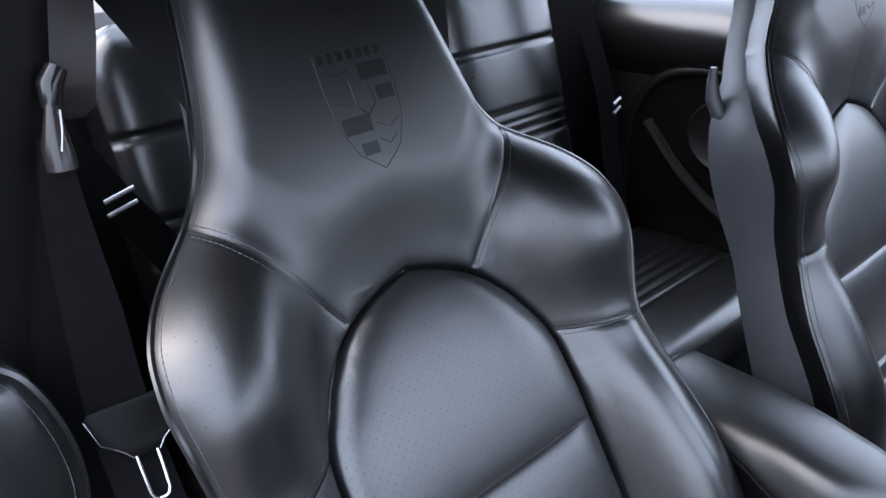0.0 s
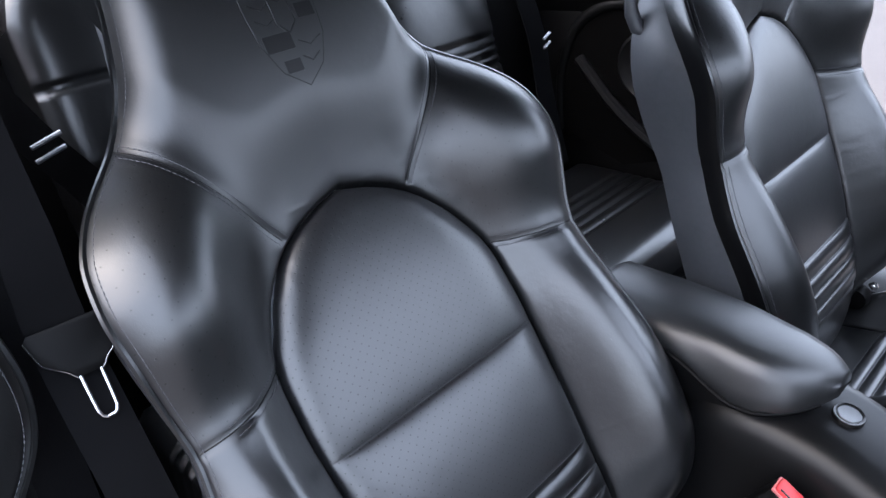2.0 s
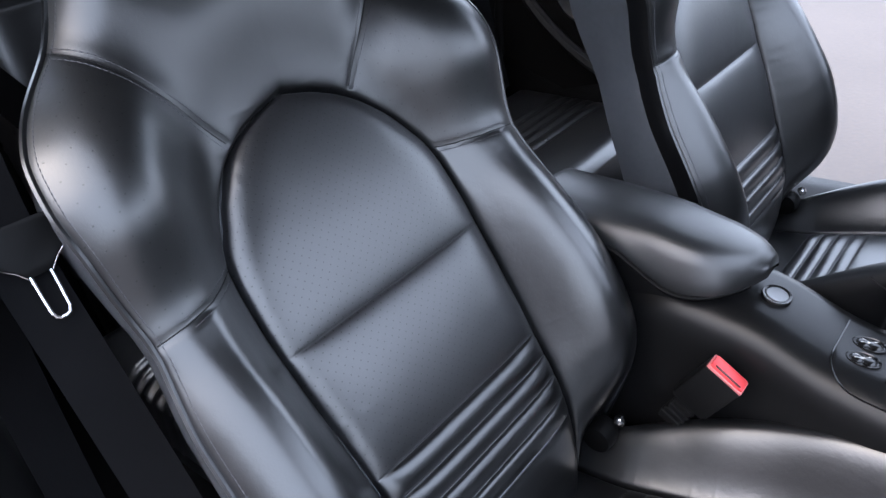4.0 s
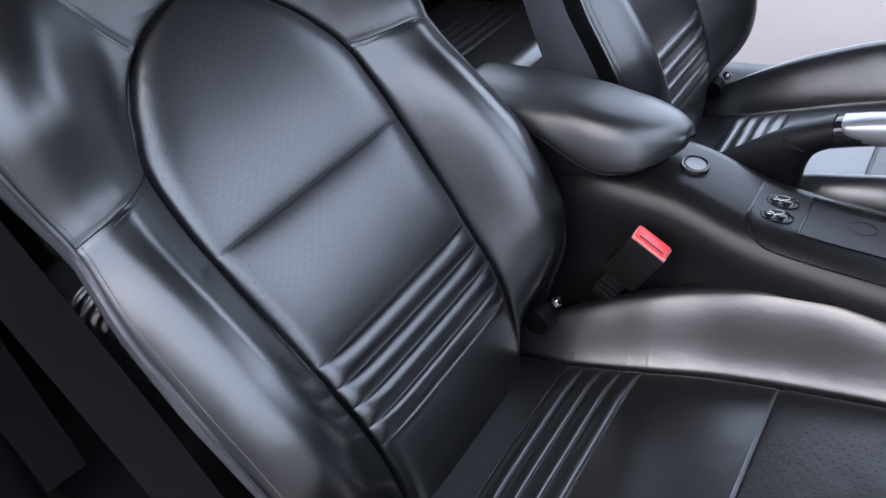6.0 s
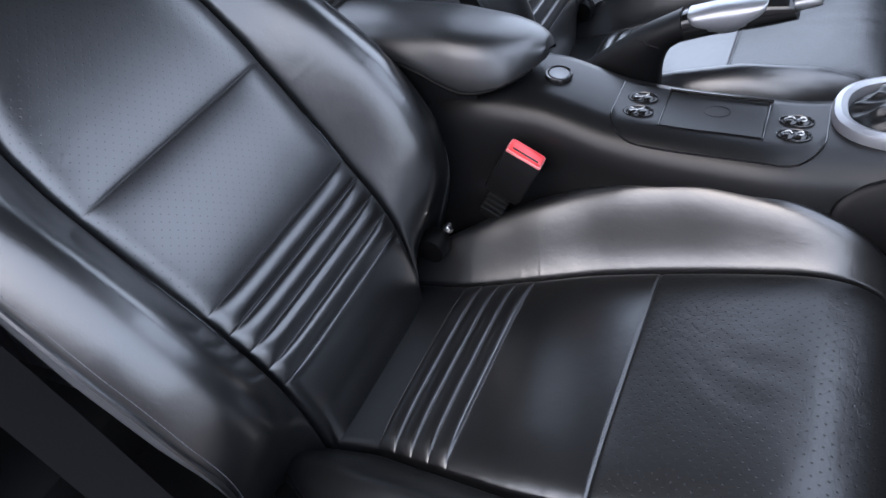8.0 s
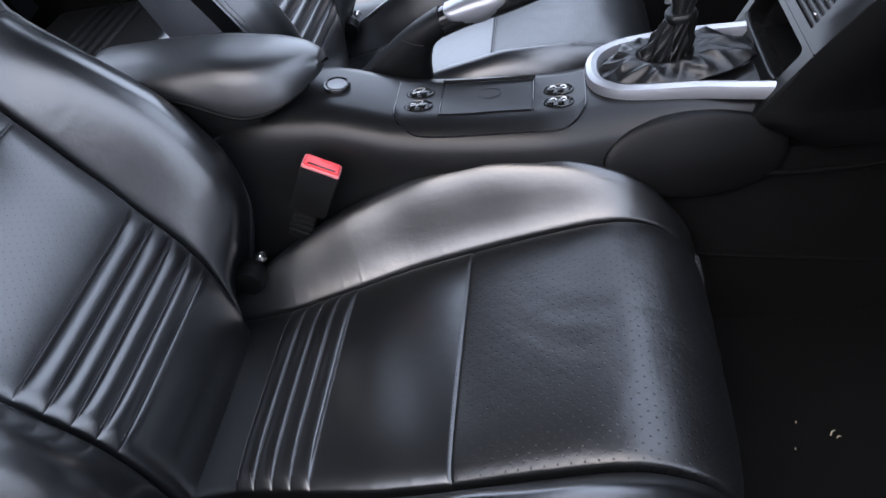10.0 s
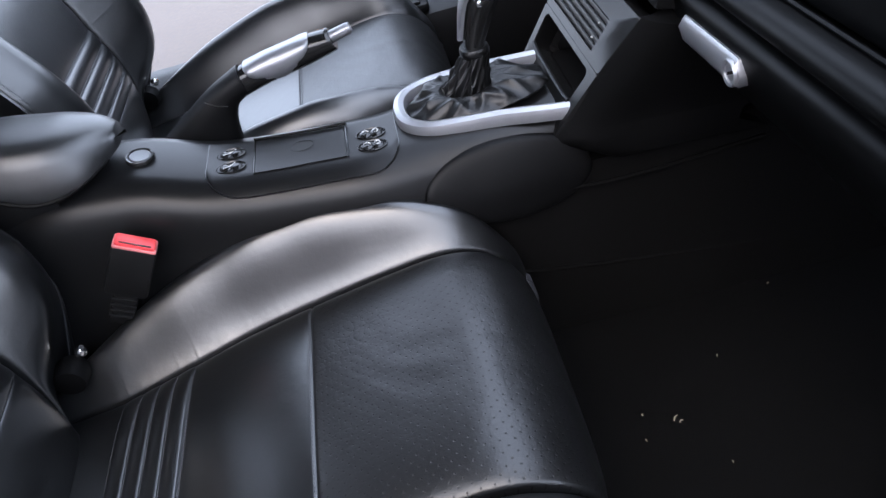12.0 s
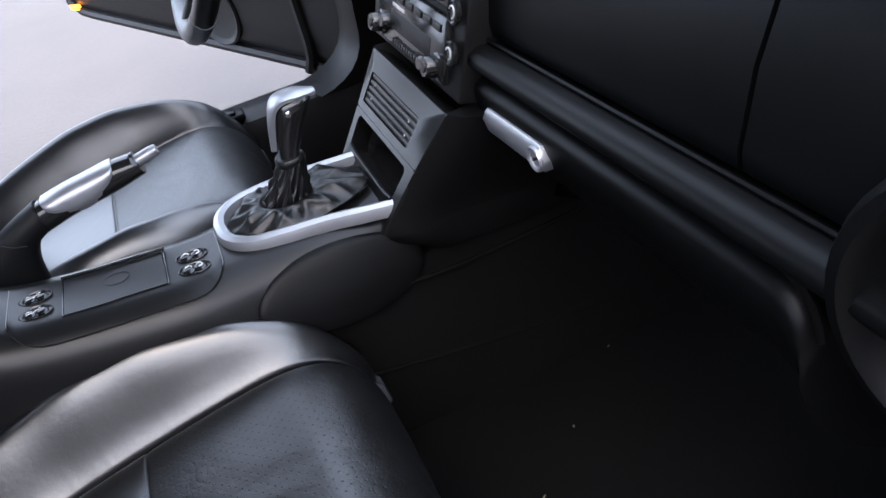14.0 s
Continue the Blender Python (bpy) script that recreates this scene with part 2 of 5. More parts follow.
def smooth(x, a, b):
    t = np.clip((x - a) / (b - a), 0, 1)
    return t * t * (3 - 2 * t)


def near(u, v, line):
    """The distance from each (u, v) to a polyline."""
    best = np.full(u.shape, 9.0)
    for (a, b), (c, d) in zip(line, line[1:]):
        l2 = (c - a) ** 2 + (d - b) ** 2 + 1e-12
        t = np.clip(((u - a) * (c - a) + (v - b) * (d - b)) / l2, 0, 1)
        best = np.minimum(best, np.hypot(u - a - t * (c - a), v - b - t * (d - b)))
    return best


def sheet_parts(P, kinds, names, parent, uv):
    """Cuts one smooth grid of places into panels, which share their edges and normals."""
    n, m = P.shape[:2]
    du, dv = np.gradient(P, axis=1), np.gradient(P, axis=0)
    nor = np.cross(du, dv)
    nor /= np.linalg.norm(nor, axis=2, keepdims=True) + 1e-12
    flatP, flatN, flatUV = P.reshape(-1, 3), nor.reshape(-1, 3), uv.reshape(-1, 2)
    idx = np.arange(n * m).reshape(n, m)
    quads = np.stack([idx[:-1, :-1], idx[:-1, 1:], idx[1:, 1:], idx[1:, :-1]], -1).reshape(-1, 4)
    flat_kind = kinds.reshape(-1)
    made = {}
    for k, (name, material, label) in names.items():
        q = quads[flat_kind == k]
        if not len(q):
            continue
        used, inv = np.unique(q, return_inverse=True)
        mesh = bpy.data.meshes.new(name)
        mesh.from_pydata(flatP[used].tolist(), [], inv.reshape(-1, 4).tolist())
        mesh.update()
        layer = mesh.uv_layers.new(name="UVMap")
        loops = np.zeros(len(mesh.loops), dtype=np.int32)
        mesh.loops.foreach_get("vertex_index", loops)
        layer.data.foreach_set("uv", flatUV[used][loops].reshape(-1).astype(np.float32))
        mesh.polygons.foreach_set("use_smooth", [True] * len(mesh.polygons))
        mesh.materials.append(material)
        mesh.normals_split_custom_set_from_vertices(flatN[used].tolist())
        ob = belongs(tagged(new(name, mesh), label), parent)
        made[k] = ob
    return made


def add_stitches(bm, places, normals, gap=0.0050, length=0.0038, width=0.0007):
    """Short raised threads along a path on a surface."""
    dist, last = 0.0, None
    for i in range(len(places) - 1):
        a, b = Vector(places[i]), Vector(places[i + 1])
        d = (b - a).length
        pos = (gap - dist) if last is not None else 0.0
        last = True
        while pos < d:
            way = (b - a).normalized()
            n = Vector(normals[i]).normalized()
            side = way.cross(n)
            c = a + way * pos
            ends = [c - way * length / 2, c + way * length / 2]
            ring = lambda e, k: [e + side * width * k, e + n * width * 0.9 * k, e - side * width * k]
            rows = [ring(ends[0], 0.5), ring(c, 1.0), ring(ends[1], 0.5)]
            vs = [[bm.verts.new(p) for p in r] for r in rows]
            for r0, r1 in zip(vs, vs[1:]):
                bm.faces.new((r0[0], r0[1], r1[1], r1[0]))
                bm.faces.new((r0[1], r0[2], r1[2], r1[1]))
            pos += gap
        dist = (dist + d) % gap
    return bm


# ---------------------------------------------------------------- front seats
SEAT_Y, CUSH_Y = -0.315, -0.30
BACK_O, BACK_A = Vector((-0.205, SEAT_Y, 0.59)), radians(31)
BACK_UP, BACK_N = np.array((-math.sin(BACK_A), 0, math.cos(BACK_A))), np.array((math.cos(BACK_A), 0, math.sin(BACK_A)))

back_w = table([(-0.26, 0.15), (-0.2, 0.205), (-0.14, 0.235), (-0.05, 0.25), (0.05, 0.254), (0.14, 0.249), (0.215, 0.236), (0.27, 0.246), (0.33, 0.254), (0.375, 0.247), (0.41, 0.225), (0.435, 0.20), (0.46, 0.172), (0.50, 0.150), (0.55, 0.137), (0.62, 0.124), (0.68, 0.112), (0.72, 0.09), (0.745, 0.05)])
panel_w = table([(-0.27, 0.11), (-0.2, 0.118), (-0.1, 0.126), (0.0, 0.132), (0.1, 0.139), (0.17, 0.1425), (0.225, 0.140), (0.25, 0.134), (0.29, 0.112), (0.32, 0.086), (0.34, 0.058), (0.352, 0.03), (0.358, 0.0)], 0.006)
panel_soft = table([(-0.27, 0.11), (-0.1, 0.126), (0.0, 0.132), (0.17, 0.142), (0.22, 0.138), (0.26, 0.125), (0.30, 0.103), (0.35, 0.07), (0.40, 0.05), (0.75, 0.05)], 0.03)
bolster_h = table([(-0.27, -0.14), (-0.16, -0.03), (-0.135, 0.002), (-0.115, 0.030), (-0.09, 0.050), (-0.05, 0.066), (0.0, 0.075), (0.05, 0.075), (0.10, 0.066), (0.15, 0.055), (0.19, 0.043), (0.235, 0.038), (0.265, 0.052), (0.30, 0.073), (0.335, 0.076), (0.37, 0.067), (0.40, 0.050), (0.43, 0.030), (0.46, 0.012), (0.50, 0.0), (0.75, 0.0)], 0.012)
edge_drop = table([(-0.27, 0.5), (0.05, 0.42), (0.15, 0.50), (0.27, 0.5), (0.75, 0.5)], 0.02)
head_drop = table([(0.2, 0.022), (0.40, 0.024), (0.44, 0.028), (0.48, 0.030), (0.55, 0.024), (0.60, 0.021), (0.75, 0.02)], 0.02)
head_h = table([(0.2, -0.016), (0.33, 0.003), (0.38, 0.016), (0.45, 0.034), (0.50, 0.044), (0.55, 0.050), (0.60, 0.053), (0.68, 0.052), (0.75, 0.04)], 0.03)
UPPER_SEAM = [(0.078, 0.336), (0.095, 0.358), (0.115, 0.384), (0.138, 0.412), (0.158, 0.437), (0.176, 0.457), (0.20, 0.47)]
LOWER_SEAM = [(0.1405, 0.2375), (0.155, 0.231), (0.18, 0.223), (0.21, 0.218), (0.26, 0.214)]
ARCH = [(float(panel_w(v)), v) for v in np.linspace(-0.26, 0.35, 62)] + [(float(panel_w(v)), v) for v in (0.353, 0.3555, 0.3575)] + [(0.0, 0.3585)]
BACK_CREASES = [0.143, 0.003, -0.025, -0.0505, -0.0765, -0.1005]
RIDGE = [(0.0, 0.357), (0.03, 0.353), (0.056, 0.345)] + UPPER_SEAM
ridge_soft = table(RIDGE, 0.035)
upper_v = lambda u: np.interp(u, [p[0] for p in RIDGE], [p[1] for p in RIDGE])
lower_v = lambda u: np.interp(u, [p[0] for p in LOWER_SEAM], [p[1] for p in LOWER_SEAM])


def lumbar(v):
    """The backrest curves away below the small of the back."""
    return 2.0 * np.maximum(0, -0.035 - v) ** 2


def back_height(u, v):
    """How far the front of the backrest stands out at u across and v up."""
    au, W, Pw = np.abs(u), back_w(v), panel_soft(v)
    r = np.clip((au - Pw) / np.maximum(W - Pw, 0.02), 0, 1)
    # below: a bolster with its ridge half way out; above: an even slope up to a rounded wing
    f = np.clip(r / 0.55, 0, 1)
    low = np.where(r < 0.55, 0.6 * np.sin(0.5 * math.pi * f) + 0.4 * smooth(f, 0, 1), 1 - edge_drop(v) * ((r - 0.55) / 0.45) ** 2)
    wing = (np.where(r < 0.2, r * r / 0.4, r - 0.1) - np.where(r > 0.45, 1.9 * (r - 0.45) ** 2, 0)) / 0.48
    s = smooth(v, 0.12, 0.27)
    d = near(au, v, ARCH)
    base = 0.012 * s * (1 - smooth(v, 0.22, 0.38)) * smooth(d, 0.0, 0.05)
    h = bolster_h(v) * (1 - s) * low + s * (base + (bolster_h(v) - base) * wing)
    inside = (au < panel_w(np.clip(v, -0.27, 0.358))) & (v < 0.358)
    t = np.clip(au / W, 0, 1)
    head = head_h(v) + 0.012 * (1 - t ** 2) - head_drop(v) * np.clip((t - 0.70) / 0.30, 0, 1) ** 2.6
    k = smooth(v - ridge_soft(np.minimum(au, 0.2)), -0.06, 0.10)
    h = (1 - k) * h + k * head
    # the middle panel is a pillow with cross seams and four soft pleats
    q = np.clip(au / np.maximum(panel_w(np.clip(v, -0.27, 0.3578)), 0.004), 0, 1)
    pillow = 0.005 * (1 - q ** 4) + 0.006 * (1 - np.exp(-d / 0.009))
    for lo, hi, lift in ((0.143, 0.36, 0.007), (0.003, 0.143, 0.008)):
        f = np.clip((v - lo) / (hi - lo), 0, 1)
        pillow = pillow + lift * np.where((v > lo) & (v < hi), (4 * f * (1 - f)) ** 0.42, 0) * (1 - q ** 6)
    for lo, hi in zip(BACK_CREASES[2:], BACK_CREASES[1:]):
        f = np.clip((v - lo) / (hi - lo), 0, 1)
        pillow = pillow + 0.0068 * np.where((v > lo) & (v < hi), np.clip(4 * f * (1 - f), 0, 1) ** 0.45, 0) * (1 - q ** 6)
    pillow = pillow + np.where(v < -0.1005, 0.003 * np.clip((-0.1005 - v) / 0.008, 0, 1) ** 0.5, 0) * (1 - q ** 6)
    h = np.where(inside, pillow, h + 0.005 * (1 - np.exp(-d / 0.005)))
    pucker = np.sin(v * 260 + 3 * np.sin(v * 71)) * np.sin(v * 97 + 1.3) + 0.6 * np.sin(u * 210 + 2 * np.sin(u * 60))
    h = h - 0.009 * np.exp(-(d / 0.0019) ** 2) + 0.0005 * np.maximum(pucker - 0.5, 0) * np.exp(-d / 0.02)
    for line in (UPPER_SEAM, LOWER_SEAM):
        d = near(au, v, line)
        h = h - 0.0020 * np.exp(-(d / 0.0042) ** 2)
    return h - 0.09 * np.clip((v - 0.67) / 0.075, 0, 1) ** 2 - lumbar(v)


def back_place(u, v, w):
    return np.array(BACK_O) + np.multiply.outer(u, (0, 1.0, 0)) + np.multiply.outer(v, BACK_UP) + np.multiply.outer(w, BACK_N)


def back_normal(u, v):
    e = 0.004
    a = back_place(u + e, v, back_height(u + e, v)) - back_place(u - e, v, back_height(u - e, v))
    b = back_place(u, v + e, back_height(u, v + e)) - back_place(u, v - e, back_height(u, v - e))
    n = np.cross(a, b)
    return n / np.linalg.norm(n, axis=-1, keepdims=True)


def dense(line, step=0.004):
    out = []
    for p, q in zip(line, line[1:]):
        n = max(1, int(math.dist(p, q) / step))
        out += [(p[0] + (q[0] - p[0]) * k / n, p[1] + (q[1] - p[1]) * k / n) for k in range(n)]
    return np.array(out + [line[-1]])


def offset(line, d):
    way = np.gradient(line, axis=0)
    way /= np.linalg.norm(way, axis=1, keepdims=True)
    return line + d * np.stack([-way[:, 1], way[:, 0]], 1)


def tight(steps, creases):
    """Adds close steps on both sides of each crease."""
    more = [c + d for c in creases for d in (-0.0045, -0.003, -0.0018, -0.0008, 0.0, 0.0008, 0.0018, 0.003, 0.0045)]
    keep = [x for x in steps if min(abs(x - c) for c in creases) > 0.0055]
    return np.array(sorted(keep + more))


def front_seat(name, label, category):
    seat = thing(name, (0.06, SEAT_Y, 0.24), label, category, "front seats")
    # backrest: moulded shell, then the upholstery over it
    vs = np.linspace(-0.25, 0.74, 40)
    rings = []
    for v in vs:
        W, e = float(back_w(v)), float(back_height(np.array([back_w(v)]), np.array([v]))[0])
        deep = min(-0.078 + 0.035 * float(smooth(np.array(v), 0.25, 0.60)), e - 0.075)
        half = [(W - 0.016, e - 0.028), (W - 0.012, e - 0.037), (W - 0.014, (e - 0.04 + deep) / 2), (W * 0.90, deep + 0.008), (W * 0.5, deep - 0.004)]
        ring = [(-u, w) for u, w in half] + [(0, deep - 0.008)] + half[::-1] + [(0, min(-0.03, e - 0.02) - float(lumbar(v)))]
        rings.append([Vector(back_place(np.array(u), np.array(v), np.array(w))) for u, w in ring])
    shell = part("backrest_shell", loft(rings), SHELL, seat, "smooth grey moulded plastic seat shell", sharp=50)
    cols = 190
    v = tight(np.concatenate([np.linspace(-0.255, 0.27, 175), np.linspace(0.271, 0.368, 100), np.linspace(0.371, 0.742, 120)]), BACK_CREASES)[:, None] * np.ones((1, cols))
    s = np.linspace(-1, 1, cols)
    split = np.maximum(panel_w(np.clip(v, -0.27, 0.358)), 0.07 + 0.35 * np.clip(v - 0.34, 0, 1))
    t = np.abs(s)
    u = np.where(t < 0.58, (1 - (1 - np.minimum(t / 0.58, 1)) ** 1.5) * split, split + (np.maximum(t - 0.58, 0) / 0.42) ** 1.4 * (back_w(v) - split)) * np.sign(s)
    w = back_height(u, v)
    side_u, side_w = [], []
    for f in (0.12, 0.3, 0.6, 1.0):
        side_u.append(back_w(v[:, :1]) + 0.002 * math.sin(math.pi * f) - 0.013 * f)
        side_w.append(w[:, -1:] - 0.034 * f - 0.002)
    U = np.concatenate([-x for x in side_u[::-1]] + [u] + side_u, axis=1)
    Wd = np.concatenate([x for x in side_w[::-1]] + [w] + side_w, axis=1)
    V = np.concatenate([v[:, :4], v, v[:, :4]], axis=1)
    uc, vc = (U[:-1, :-1] + U[1:, 1:]) / 2, (V[:-1, :-1] + V[1:, 1:]) / 2
    au = np.abs(uc)
    kind = np.where(vc > upper_v(au), 1, np.where(vc > lower_v(au), 2, 4)) + np.where(uc > 0, 1, 0) * (vc <= upper_v(au))
    kind = np.where((au < panel_w(np.clip(vc, -0.27, 0.358))) & (vc < 0.358), 6, kind)
    kind = np.where((kind == 6) & (vc < 0.003), 7, kind)
    beyond = np.zeros_like(kind)
    beyond[:, :4], beyond[:, -4:] = 8, 9
    kind = np.where(beyond > 0, beyond, kind)
    sheet_parts(back_place(U, V, Wd), kind, {
        1: ("headrest_panel", LEATHER_SOFT, "smooth black leather headrest panel"),
        2: ("shoulder_wing", LEATHER_WIDE_HOLES, "perforated black leather shoulder wing"), 3: ("shoulder_wing", LEATHER_WIDE_HOLES, "perforated black leather shoulder wing"),
        4: ("back_bolster", LEATHER, ""), 5: ("back_bolster", LEATHER, ""),
        6: ("back_panel", LEATHER_HOLES, "perforated black leather middle panel"), 7: ("pleats", LEATHER, "pleated black leather"),
        8: ("side_strip", LEATHER, ""), 9: ("side_strip", LEATHER, "")}, shell, np.stack([U, V], -1))
    # seams: twin rows of thread, edge piping
    for line in (UPPER_SEAM, LOWER_SEAM):
        for side in (-1, 1):
            bm = bmesh.new()
            for d in (-0.005, 0.005):
                p = offset(dense([q for q in line if q[0] < back_w(q[1]) + 0.01]), d)
                p = p[p[:, 0] < back_w(p[:, 1]) - 0.002]
                uu, vv = p[:, 0] * side, p[:, 1]
                add_stitches(bm, back_place(uu, vv, back_height(uu, vv)), back_normal(uu, vv))
            part("stitching", bm, THREAD, shell, "grey twin-row thread", smooth=False)["kind"] = "stuff"
            p = dense(line, 0.003)
            p = p[p[:, 0] < back_w(p[:, 1]) - 0.001]
            uu, vv = p[:, 0] * side, p[:, 1]
            part("seam", tube([Vector(x) for x in back_place(uu, vv, back_height(uu, vv) - 0.0002)], 0.0008, 6), TRIM, shell)
    for side in (-1, 1):
        vv = np.linspace(-0.22, 0.70, 120)
        uu = back_w(vv) * side
        ww = back_height(uu, vv)
        part("piping", tube([Vector(p) for p in back_place(uu + side * 0.001, vv, ww - 0.001)], 0.0028, 6), LEATHER, shell)
        bm = bmesh.new()
        us = uu - side * 0.0055
        add_stitches(bm, back_place(us, vv, back_height(us, vv)), back_normal(us, vv))
        part("stitching", bm, THREAD, shell, "", smooth=False)["kind"] = "stuff"
    bm = bmesh.new()
    for vline in BACK_CREASES:
        half = float(panel_w(vline)) - 0.013
        uu = np.linspace(-half, half, 60)
        vv = np.full(60, vline + 0.003)
        add_stitches(bm, back_place(uu, vv, back_height(uu, vv)), back_normal(uu, vv), 0.0045, 0.0032, 0.0005)
    part("stitching", bm, THREAD, shell, "", smooth=False)["kind"] = "stuff"
    badge(shell)
    cushion(seat)
    return seat


def badge(shell):
    """An embossed shield of plain fields in the headrest."""
    outline = [(-0.036, 0.555), (0.0, 0.561), (0.036, 0.555), (0.037, 0.52), (0.034, 0.49), (0.022, 0.464), (0.0, 0.448), (-0.022, 0.464), (-0.034, 0.49), (-0.037, 0.52)]
    def on(points, lift):
        p = np.array(points)
        return [Vector(q) for q in back_place(p[:, 0], p[:, 1], back_height(p[:, 0], p[:, 1]) + lift)]
    rim = dense(outline + outline[:1], 0.003)
    part("badge_rim", tube(on(rim, -0.0003), 0.0006, 6, False), LEATHER_PRESSED, shell, "embossed shield outline in the leather")
    def field(x0, y0, x1, y1):
        n = 6
        grid = [[(x0 + (x1 - x0) * i / n, y0 + (y1 - y0) * j / n) for i in range(n + 1)] for j in range(n + 1)]
        bm = bmesh.new()
        rows = [[bm.verts.new(p) for p in on(r, 0.0003)] for r in grid]
        for a, b in zip(rows, rows[1:]):
            for i in range(n):
                bm.faces.new((a[i], a[i + 1], b[i + 1], b[i]))
        edge = rows[0] + [r[-1] for r in rows[1:-1]] + rows[-1][::-1] + [r[0] for r in rows[-2:0:-1]]
        low = [bm.verts.new(v.co - Vector(BACK_N) * 0.002) for v in edge]
        for i in range(len(edge)):
            j = (i + 1) % len(edge)
            bm.faces.new((edge[i], edge[j], low[j], low[i]))
        return bm
    for x0, y0, x1, y1 in ((0.003, 0.526, 0.033, 0.541), (0.014, 0.506, 0.033, 0.519), (-0.030, 0.482, -0.001, 0.497), (-0.018, 0.462, -0.001, 0.473)) + tuple((x, 0.546, x + 0.006, 0.5545) for x in (-0.033, -0.023, -0.013, -0.003, 0.007, 0.017, 0.027)):
        part("badge_field", field(x0, y0, x1, y1), LEATHER_PRESSED, shell, "dark pressed bar")
    for pts in (((-0.031, 0.54), (-0.018, 0.534), (-0.006, 0.538)), ((-0.031, 0.526), (-0.02, 0.52), (-0.012, 0.524)), ((-0.03, 0.512), (-0.02, 0.506), (-0.012, 0.51)), ((0.004, 0.488), (0.016, 0.482), (0.029, 0.488)), ((0.003, 0.474), (0.012, 0.468), (0.022, 0.474)), ((-0.01, 0.528), (0.0, 0.524), (0.009, 0.528), (0.01, 0.505), (0.0, 0.496), (-0.01, 0.505), (-0.01, 0.528))):
        part("badge_line", tube(on(dense(list(pts), 0.003), -0.0004), 0.0009, 6), LEATHER_PRESSED, shell)


# seat cushion: a profile along the seat, over which the upholstery rises
CUSH = [(-0.24, 0.37), (-0.19, 0.377), (-0.09, 0.394), (0.0, 0.41), (0.13, 0.434), (0.24, 0.453), (0.30, 0.459), (0.335, 0.452), (0.362, 0.434), (0.379, 0.405), (0.384, 0.37), (0.378, 0.33), (0.366, 0.29)]
_c = np.array([tuple(p) for p in spline([(x, 0, z) for x, z in CUSH], 40)])[:, [0, 2]]
_a = np.concatenate([[0], np.cumsum(np.linalg.norm(np.diff(_c, axis=0), axis=1))])
_a -= np.interp(0.0, _c[:, 0], _a)
_t = np.gradient(_c, axis=0)
_t /= np.linalg.norm(_t, axis=1, keepdims=True)
CUSH_A0, CUSH_A1 = float(_a[0]), float(_a[-1])
cush_panel = table([(-0.25, 0.138), (-0.18, 0.130), (-0.09, 0.126), (0.0, 0.138), (0.07, 0.148), (0.14, 0.151), (0.25, 0.151), (0.31, 0.151), (0.36, 0.153), (0.42, 0.15), (0.6, 0.145)])
cush_outer = table([(-0.25, 0.155), (-0.19, 0.17), (-0.15, 0.195), (-0.1, 0.214), (-0.04, 0.234), (0.05, 0.249), (0.16, 0.25), (0.24, 0.24), (0.31, 0.22), (0.37, 0.20), (0.43, 0.19), (0.6, 0.185)])
cush_rise = table([(-0.25, 0.008), (-0.18, 0.020), (-0.13, 0.040), (-0.07, 0.056), (0.0, 0.071), (0.12, 0.083), (0.2, 0.078), (0.28, 0.055), (0.33, 0.03), (0.37, 0.01), (0.6, 0.0)])
CUSH_CREASES = [-0.09, -0.0675, -0.045, -0.0225, 0.0]
CUSH_SEAM = 0.150


def cushion_height(a, y):
    ay, Pw, W = np.abs(y), cush_panel(a), cush_outer(a)
    r = np.clip((ay - Pw) / np.maximum(W - Pw, 0.02), 0, 1)
    h = cush_rise(a) * np.where(r < 0.62, smooth(r, -0.02, 0.62), 1 - 0.55 * ((r - 0.62) / 0.38) ** 2) - 0.012 * r ** 4
    q = np.clip(ay / Pw, 0, 1)
    pillow = 0.004 * (1 - q ** 4) + 0.006 * (1 - np.exp(-np.abs(ay - Pw) / 0.007))
    for lo, hi, lift in ((0.0, CUSH_SEAM, 0.004), (CUSH_SEAM, 0.46, 0.005)):
        f = np.clip((a - lo) / (hi - lo), 0, 1)
        pillow = pillow + lift * np.where((a > lo) & (a < hi), (4 * f * (1 - f)) ** 0.42, 0) * (1 - q ** 6)
    for lo, hi in zip(CUSH_CREASES, CUSH_CREASES[1:]):
        f = np.clip((a - lo) / (hi - lo), 0, 1)
        pillow = pillow + 0.0065 * np.where((a > lo) & (a < hi), np.clip(4 * f * (1 - f), 0, 1) ** 0.45, 0) * (1 - q ** 6)
    for c, depth in ((CUSH_SEAM, 0.0015),):
        pillow = pillow - depth * np.exp(-((a - c) / 0.0022) ** 2) 
    inside = ay < Pw
    worn = 0.0004 * np.sin(a * 75 + 4 * np.sin(y * 23)) * np.sin(y * 61 + 3 * np.sin(a * 31)) * smooth(a, 0.17, 0.27)
    d = np.abs(ay - Pw)
    h = np.where(inside, pillow + worn * (1 - q ** 2), h + 0.004 * (1 - np.exp(-d / 0.005)))
    pucker = np.sin(a * 240 + 3 * np.sin(a * 67)) * np.sin(a * 91 + 1.0)
    return h - 0.012 * np.exp(-(d / 0.0021) ** 2) + 0.0005 * np.maximum(pucker - 0.3, 0) * np.exp(-d / 0.02)


def cushion_place(a, y, h):
    x, z = np.interp(a, _a, _c[:, 0]), np.interp(a, _a, _c[:, 1])
    tx, tz = np.interp(a, _a, _t[:, 0]), np.interp(a, _a, _t[:, 1])
    return np.stack([x - tz * h, CUSH_Y + y, z + tx * h], -1)


